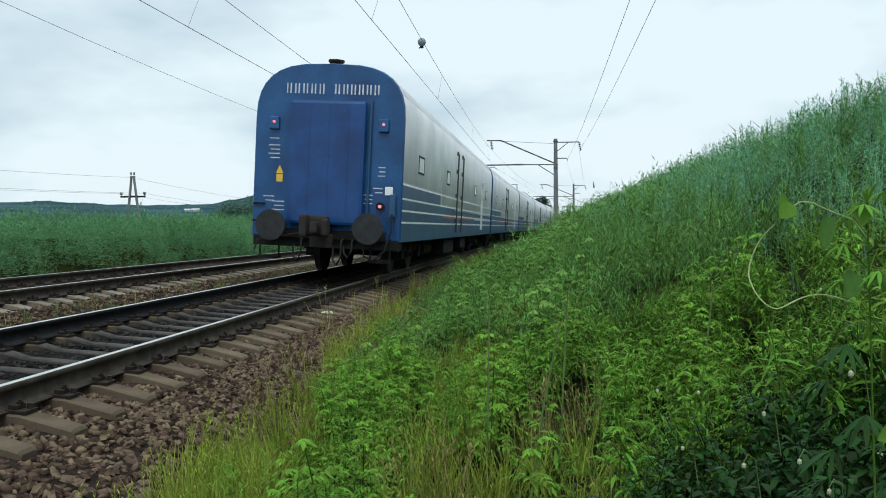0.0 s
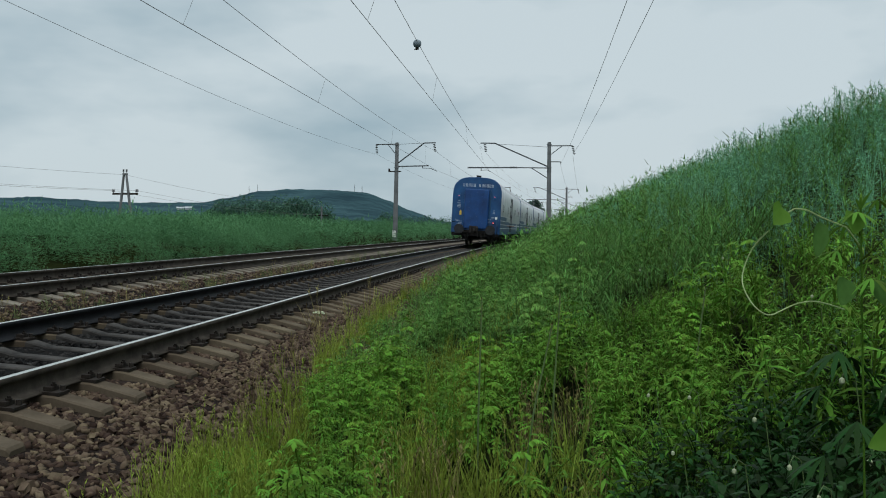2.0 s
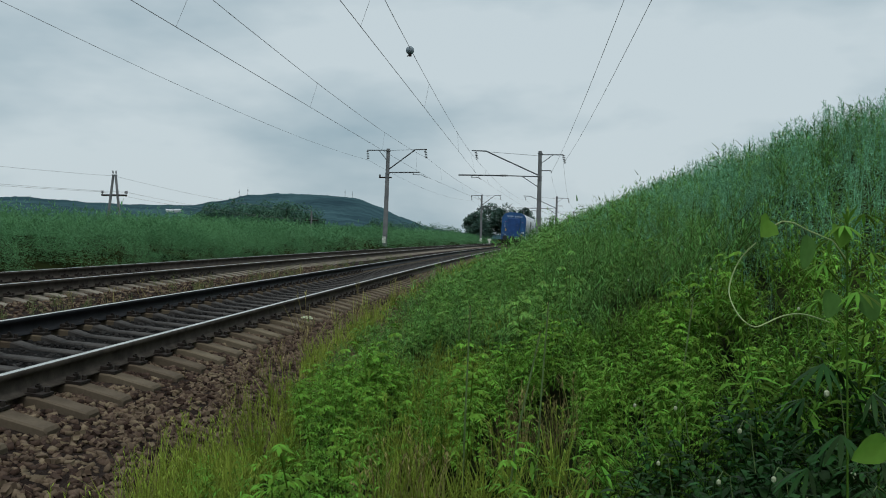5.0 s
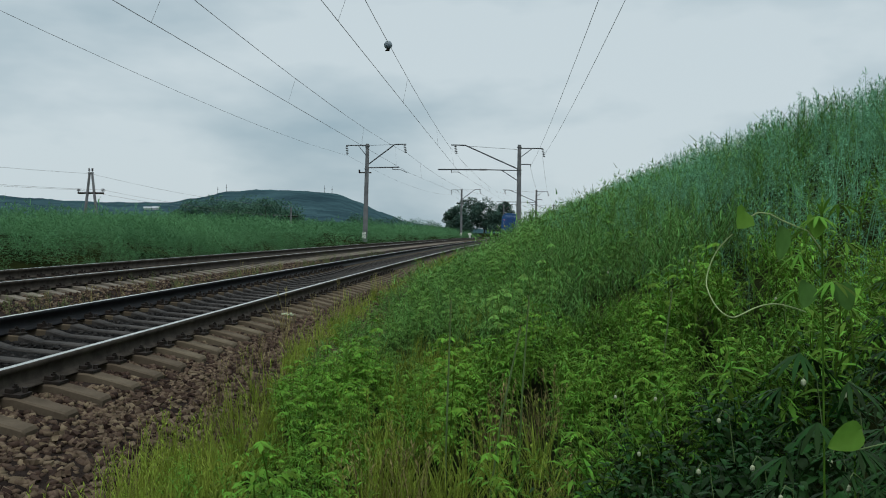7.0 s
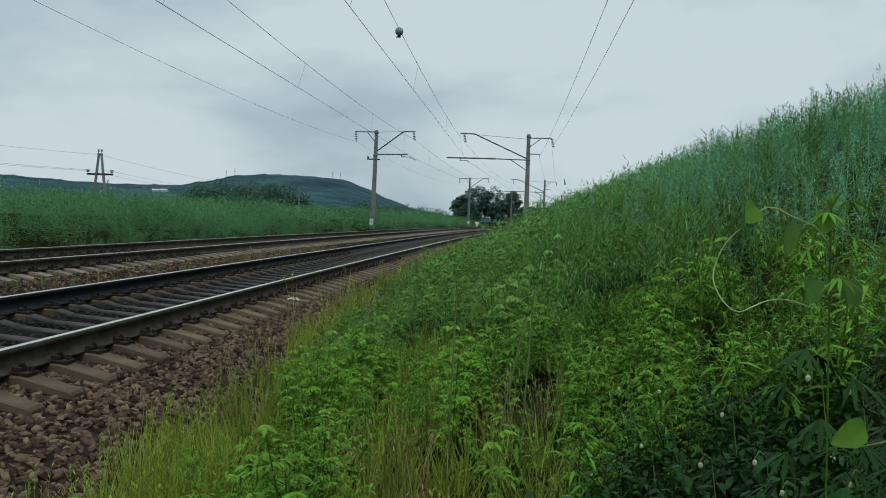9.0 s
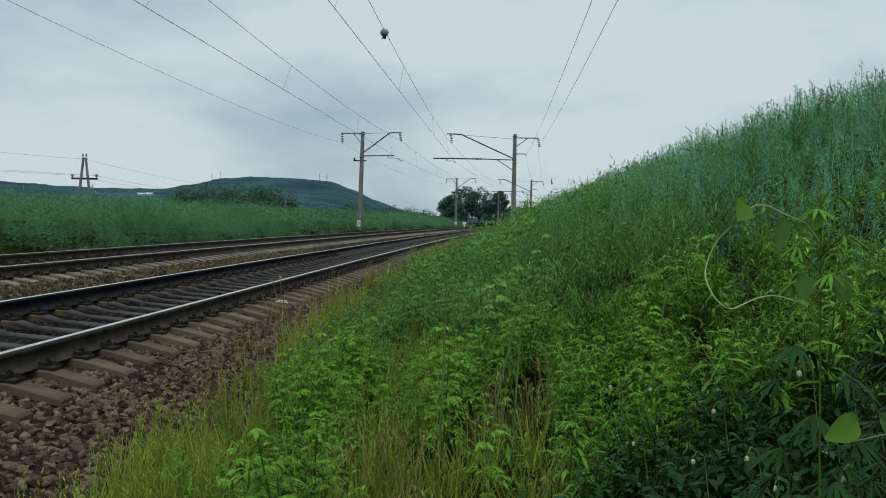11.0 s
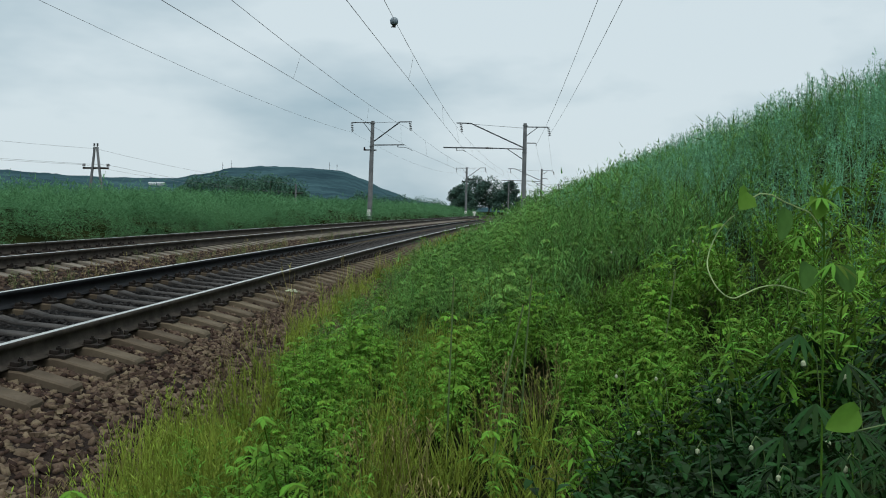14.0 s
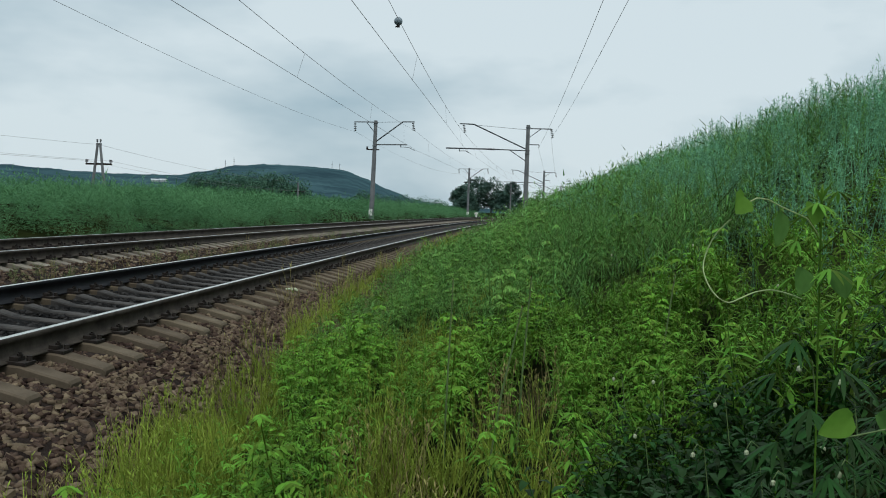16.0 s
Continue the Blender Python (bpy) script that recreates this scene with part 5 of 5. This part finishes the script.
def hemp_plant(x, y, h, label, size=0.10, mat=None, low=0.25):
    th = new("hemp_plant")
    z = ground_z(x, y)
    th.location = (x, y, z)
    tagged(th, label, "plant", "palmate-leaved plants")
    v, f = tube([(0, 0, 0), (0.02, 0.0, h * 0.5), (0.0, 0.0, h)], [0.003, 0.0026, 0.002], 6)
    arrays("stem", v, f, M_HERB, th)
    s = Shape()
    n = int(60 * (1 - low))
    for k in range(n):
        u = low + (0.97 - low) * k / (n - 1)
        az = k * 2.4
        r = 0.12 * (1.1 - u * 0.85)
        b = np.array((math.cos(az) * r, math.sin(az) * r, u * h + 0.04))
        st, sf = tube([(0, 0, u * h), tuple(b)], 0.0015, 3)
        s.add(st, sf)
        palm_leaf(s, b, az, 0.15 - 0.3 * (1 - u), size * (1.15 - 0.5 * u))
    for k in range(11):
        s.leaf((0, 0, h * 0.985), k * 0.6, 0.5 + 0.25 * (k % 3), size * 0.62, size * 0.07, 0.5)
    v, f = s.done()
    arrays("leaves", v, f, mat or M_HERB, th)
    # lower leaves get the shade-darkened green instead of the top's
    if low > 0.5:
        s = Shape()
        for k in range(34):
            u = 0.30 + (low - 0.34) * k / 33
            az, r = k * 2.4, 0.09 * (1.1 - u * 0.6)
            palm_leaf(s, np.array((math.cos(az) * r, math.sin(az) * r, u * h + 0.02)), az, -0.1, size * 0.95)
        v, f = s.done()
        arrays("lower_leaves", v, f, M_HERB_SHADED, th)
    return th


hemp_plant(0.54, 1.48, 1.44, "bright green palmate-leaved plant carrying a vine beside the path", 0.085, None, 0.85)
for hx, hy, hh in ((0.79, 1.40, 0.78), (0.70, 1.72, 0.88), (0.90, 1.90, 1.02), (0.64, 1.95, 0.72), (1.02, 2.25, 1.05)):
    hemp_plant(hx, hy, hh, "palmate-leaved plant among the broad-leaved weeds, its green darkened for shade", 0.09, M_HERB_SHADED)


def climbing_vine():
    """A vine on the plant by the path: local x to the right, z up, seen flat on."""
    th = new("climbing_vine")
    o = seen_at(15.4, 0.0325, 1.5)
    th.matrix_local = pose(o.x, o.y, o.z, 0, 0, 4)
    tagged(th, "young climbing vine with a pale looping tendril and thin leaves", "vine")
    u = 0.00095
    loop = [(-16, 53), (-38, 22), (-54, -22), (-56, -50), (-44, -78), (-22, -92), (4, -86), (36, -76), (68, -71), (92, -75), (116, -84)]
    pts = []
    for i in range(len(loop) - 1):
        a = [Vector((*loop[min(max(j, 0), len(loop) - 1)], 0)) for j in (i - 1, i, i + 1, i + 2)]
        for k in range(5):
            q = k / 5
            p = 0.5 * (2 * a[1] + (a[2] - a[0]) * q + (2 * a[0] - 5 * a[1] + 4 * a[2] - a[3]) * q * q + (3 * a[1] - a[0] - 3 * a[2] + a[3]) * q ** 3)
            pts.append((p.x * u, 0.02 * math.sin(i + q), p.y * u))
    v, f = tube(pts, 0.0011, 6)
    smooth(arrays("tendril", v, f, M_TENDRIL, th))
    v, f = tube([(8 * u, 0, 80 * u), (28 * u, 0, 92 * u), (52 * u, 0.01, 90 * u), (80 * u, 0.02, 78 * u), (130 * u, 0.03, 60 * u), (165 * u, 0.04, 20 * u)], 0.0011, 6)
    arrays("runner", v, f, M_TENDRIL, th)
    for x, z, w, h, turn, mat, tilt in ((2, 74, 42, 44, 40, M_VINE, 30), (70, 40, 30, 56, 14, M_VINE_DULL, 12), (122, 66, 38, 40, 10, M_VINE, 30), (112, -52, 40, 46, 20, M_VINE_DULL, 20), (168, -56, 42, 46, -20, M_VINE_DULL, 20)):
        part("leaf", heart_leaf(w * u, h * u, 0.6 if x == 2 else 0.1), mat, th, "", pose(x * u, -0.004, (z + h * 0.4) * u, -tilt, turn, 12))
    return th


climbing_vine()


def lone_vine_leaf(az, drop, d, w, h, turn, label):
    th = new("vine_shoot")
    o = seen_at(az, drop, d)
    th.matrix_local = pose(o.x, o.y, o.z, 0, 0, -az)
    tagged(th, label, "vine", "vine shoots")
    part("leaf", heart_leaf(w, h, 0.1), M_VINE, th, "", pose(0, 0, 0.03, -30, turn, 10))
    part("leaf", heart_leaf(w * 0.9, h * 0.8, 0.1), M_VINE_DULL, th, "", pose(0.07, 0.03, 0.02, 35, turn + 40, -10))
    v, f = tube([(0, 0, 0), (0.05, 0.02, 0.015), (0.12, 0.05, -0.05), (0.16, 0.1, -0.3)], 0.0015, 5)
    arrays("stem", v, f, M_STEM, th)


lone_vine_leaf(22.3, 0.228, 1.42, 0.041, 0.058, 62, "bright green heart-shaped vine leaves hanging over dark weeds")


def white_flowers(lat, y):
    th = new("white_flower_cluster")
    th.location = (lat + bend(y), y, bed_z(lat))
    tagged(th, "tiny cluster of white flowers growing in the ballast", "flowers")
    for k in range(7):
        bm = bmesh.new()
        disc(bm, (0.07 * math.cos(k * 2.4), 0.06 * math.sin(k * 2.4), 0.10 + 0.012 * (k % 3)), (0.2, -0.5, 1), 0.022, 0.008, 8)
        part("flower", bm, M_BUD, th)
    v, f = tuft(14, 0.12, 0.006)
    arrays("leaves", v, f, M_HERB, th)


white_flowers(-3.22, 12.3)


# ---- trees ----
def tree(x, y, h, w, seed, label, mat=None, leaves=3600, trunk=0.22, leaf=0.9, z0=None):
    r = np.random.default_rng(seed)
    th = new("tree")
    lat = x - bend(y)
    th.location = (x, y, ground_z(lat, y) if z0 is None else z0)
    tagged(th, label, "tree", "trees along the line")
    bm = bmesh.new()
    rod(bm, (0, 0, -0.3), (0.1, 0, h * trunk), 0.028 * h, 0.02 * h, 9)
    blobs = []
    n = 11
    for k in range(n):
        a = k * 2.4 + r.uniform(-0.4, 0.4)
        u = (k + 0.5) / n
        rad = w * 0.5 * math.sqrt(max(0.08, 1 - (2 * u - 0.85) ** 2)) * r.uniform(0.45, 0.85)
        c = Vector((math.cos(a) * rad, math.sin(a) * rad, h * (trunk + 0.08 + (0.86 - trunk) * u)))
        rod(bm, (0.05, 0, h * trunk * r.uniform(0.6, 1.0)), tuple(c), 0.010 * h, 0.003 * h, 6)
        blobs.append((c, w * r.uniform(0.18, 0.30)))
    part("trunk", bm, M_BARK, th)
    s = Shape()
    for k in range(leaves):
        c, br = blobs[int(r.integers(0, n))]
        d = r.normal(0, 1, 3)
        d = d / np.linalg.norm(d) * br * r.uniform(0.35, 1.08) ** 0.6
        s.leaf((c.x + d[0], c.y + d[1], c.z + d[2] * 0.75), r.uniform(0, 6.28), r.uniform(-0.7, 0.9), leaf * r.uniform(0.5, 1.2), leaf * 0.55, 0.4, r.uniform(-0.8, 0.8))
    v, f = s.done()
    arrays("crown", v, f, mat or M_TREE, th)


def beside(az, y):
    return math.tan(radians(az)) * y


for az, y, h, w, seed, tr in ((-3.3, 262, 8.2, 7.5, 1, 0.2), (-2.35, 268, 11.0, 10.0, 2, 0.12), (-1.3, 262, 10.0, 9.5, 3, 0.12), (0.05, 270, 10.2, 5.5, 4, 0.3), (-0.5, 258, 6.0, 8.0, 5, 0.08), (1.0, 275, 5.0, 8.0, 6, 0.1), (-2.9, 258, 5.0, 8.0, 7, 0.1)):
    tree(beside(az, y), y, h, w, seed, "dark leafy tree standing beyond the bend of the line", None, 4000, tr, 0.65)
# foliage green shifted towards blue, painting in the haze of distance
M_COPSE = material("copse foliage in a hazy distance tone", (0.062, 0.140, 0.092), 0.95, spread=0.3, scale=0.25, fine=2, bump=0, island=0.35, tint=(0.095, 0.19, 0.125), translucent=0.25, spec=0.03)
for az, y, h, w, seed in ((-20.6, 205, 8.6, 11, 11), (-19.3, 212, 9.4, 12, 12), (-18.2, 206, 8.2, 11, 13), (-17.1, 215, 9.8, 12, 14), (-16.0, 208, 9.4, 12, 15), (-15.0, 214, 8.8, 11, 16), (-14.3, 206, 6.4, 8, 17), (-21.4, 210, 6.4, 8, 18)):
    tree(beside(az, y), y, h, w, seed, "rounded green tree of a small copse in the field", M_COPSE, 3800, 0.04, 0.55, -0.8)
for az, y, h, w, seed in ((-9.9, 150, 3.4, 5.5, 21), (-9.2, 160, 3.0, 5.0, 22), (-7.2, 190, 3.4, 6, 23), (-5.9, 210, 3.2, 7, 24), (-4.8, 225, 3.0, 6, 25), (-8.2, 180, 3.0, 6, 26), (-11.8, 170, 2.8, 6, 27), (-6.5, 240, 3.6, 8, 28)):
    tree(beside(az, y), y, h, w, seed, "low green bush beyond the second track", M_COPSE, 1200, 0.05, 0.4)

# ---- loose stones of the ballast, last ----
def stone_shape(seed):
    r = np.random.default_rng(seed)
    c = np.array([(x, y, z) for x in (-1, 1) for y in (-1, 1) for z in (-1, 1)], float)
    c = c * np.array((1.0, 0.75, 0.52)) * r.uniform(0.5, 1.0, (8, 3))
    f = np.array([(0, 1, 3, 2), (4, 6, 7, 5), (0, 4, 5, 1), (2, 3, 7, 6), (0, 2, 6, 4), (1, 5, 7, 3)])
    return c, f


STONES = [stone_shape(k) for k in range(10)]


def stone_field(name, lat0, lat1, y0, y1, per_m2, size, mat, label, keep=None):
    n = int((lat1 - lat0) * (y1 - y0) * per_m2)
    la, yy = RNG.uniform(lat0, lat1, n), RNG.uniform(y0, y1, n)
    V, F, o = [], [], 0
    for a, y in zip(la, yy):
        if keep is not None and not keep(a, y):
            continue
        v, f = STONES[int(RNG.integers(0, 10))]
        m = np.array(Euler(RNG.uniform(-0.7, 0.7, 3) + np.array((0, 0, RNG.uniform(0, 6.28)))).to_matrix())
        s = size * RNG.uniform(0.55, 1.25)
        V.append((v * s) @ m.T + np.array((a + bend(y), y, bed_z(a) + s * 0.12)))
        F.append(f + o)
        o += 8
    ob = arrays(name, np.concatenate(V), np.concatenate(F), mat)
    return tagged(ob, label, "ballast stones", kind="stuff")


def off_sleeper(a, y):
    k = (y - 5.34) / 0.534
    return abs(k - round(k)) * 0.534 > 0.13 or a > -3.10


stone_field("shoulder_stones", -3.65, -1.75, 2.2, 15, 600, 0.033, M_STONE, "angular reddish-brown crushed stones on the ballast shoulder", off_sleeper)
stone_field("back_shoulder_stones", -3.2, -1.75, -6, 2.2, 130, 0.036, M_STONE, "angular reddish-brown crushed stones behind the path", off_sleeper)
stone_field("far_shoulder_stones", -3.6, -2.2, 15, 34, 200, 0.036, M_STONE, "angular reddish-brown crushed stones further along the shoulder")
stone_field("track_stones", -5.15, -3.72, 3.5, 22, 230, 0.030, M_STONE_OIL, "oily dark crushed stones between the rails", off_sleeper)
stone_field("middle_stones", -7.7, -5.35, 5, 30, 110, 0.034, M_STONE, "brown crushed stones between the two tracks")

heap = new("loose_ballast")
tagged(heap, "scattered larger brown crushed stones on the near shoulder", "ballast", kind="structure")
STONE_MESHES = []
for k in range(10):
    me = bpy.data.meshes.new("stone")
    c, f = STONES[k]
    me.from_pydata([tuple(p * 0.038) for p in c], [], [tuple(int(i) for i in q) for q in f])
    me.materials.append(M_STONE_P)
    STONE_MESHES.append(me)
for k in range(300):
    a, y = RNG.uniform(-3.0, -1.85), RNG.uniform(3.2, 8.0)
    st = new("stone", STONE_MESHES[k % 10])
    st.parent = heap
    st.matrix_local = pose(a, y, bed_z(a) + 0.022, RNG.uniform(-30, 30), RNG.uniform(-30, 30), RNG.uniform(0, 360))


motions()
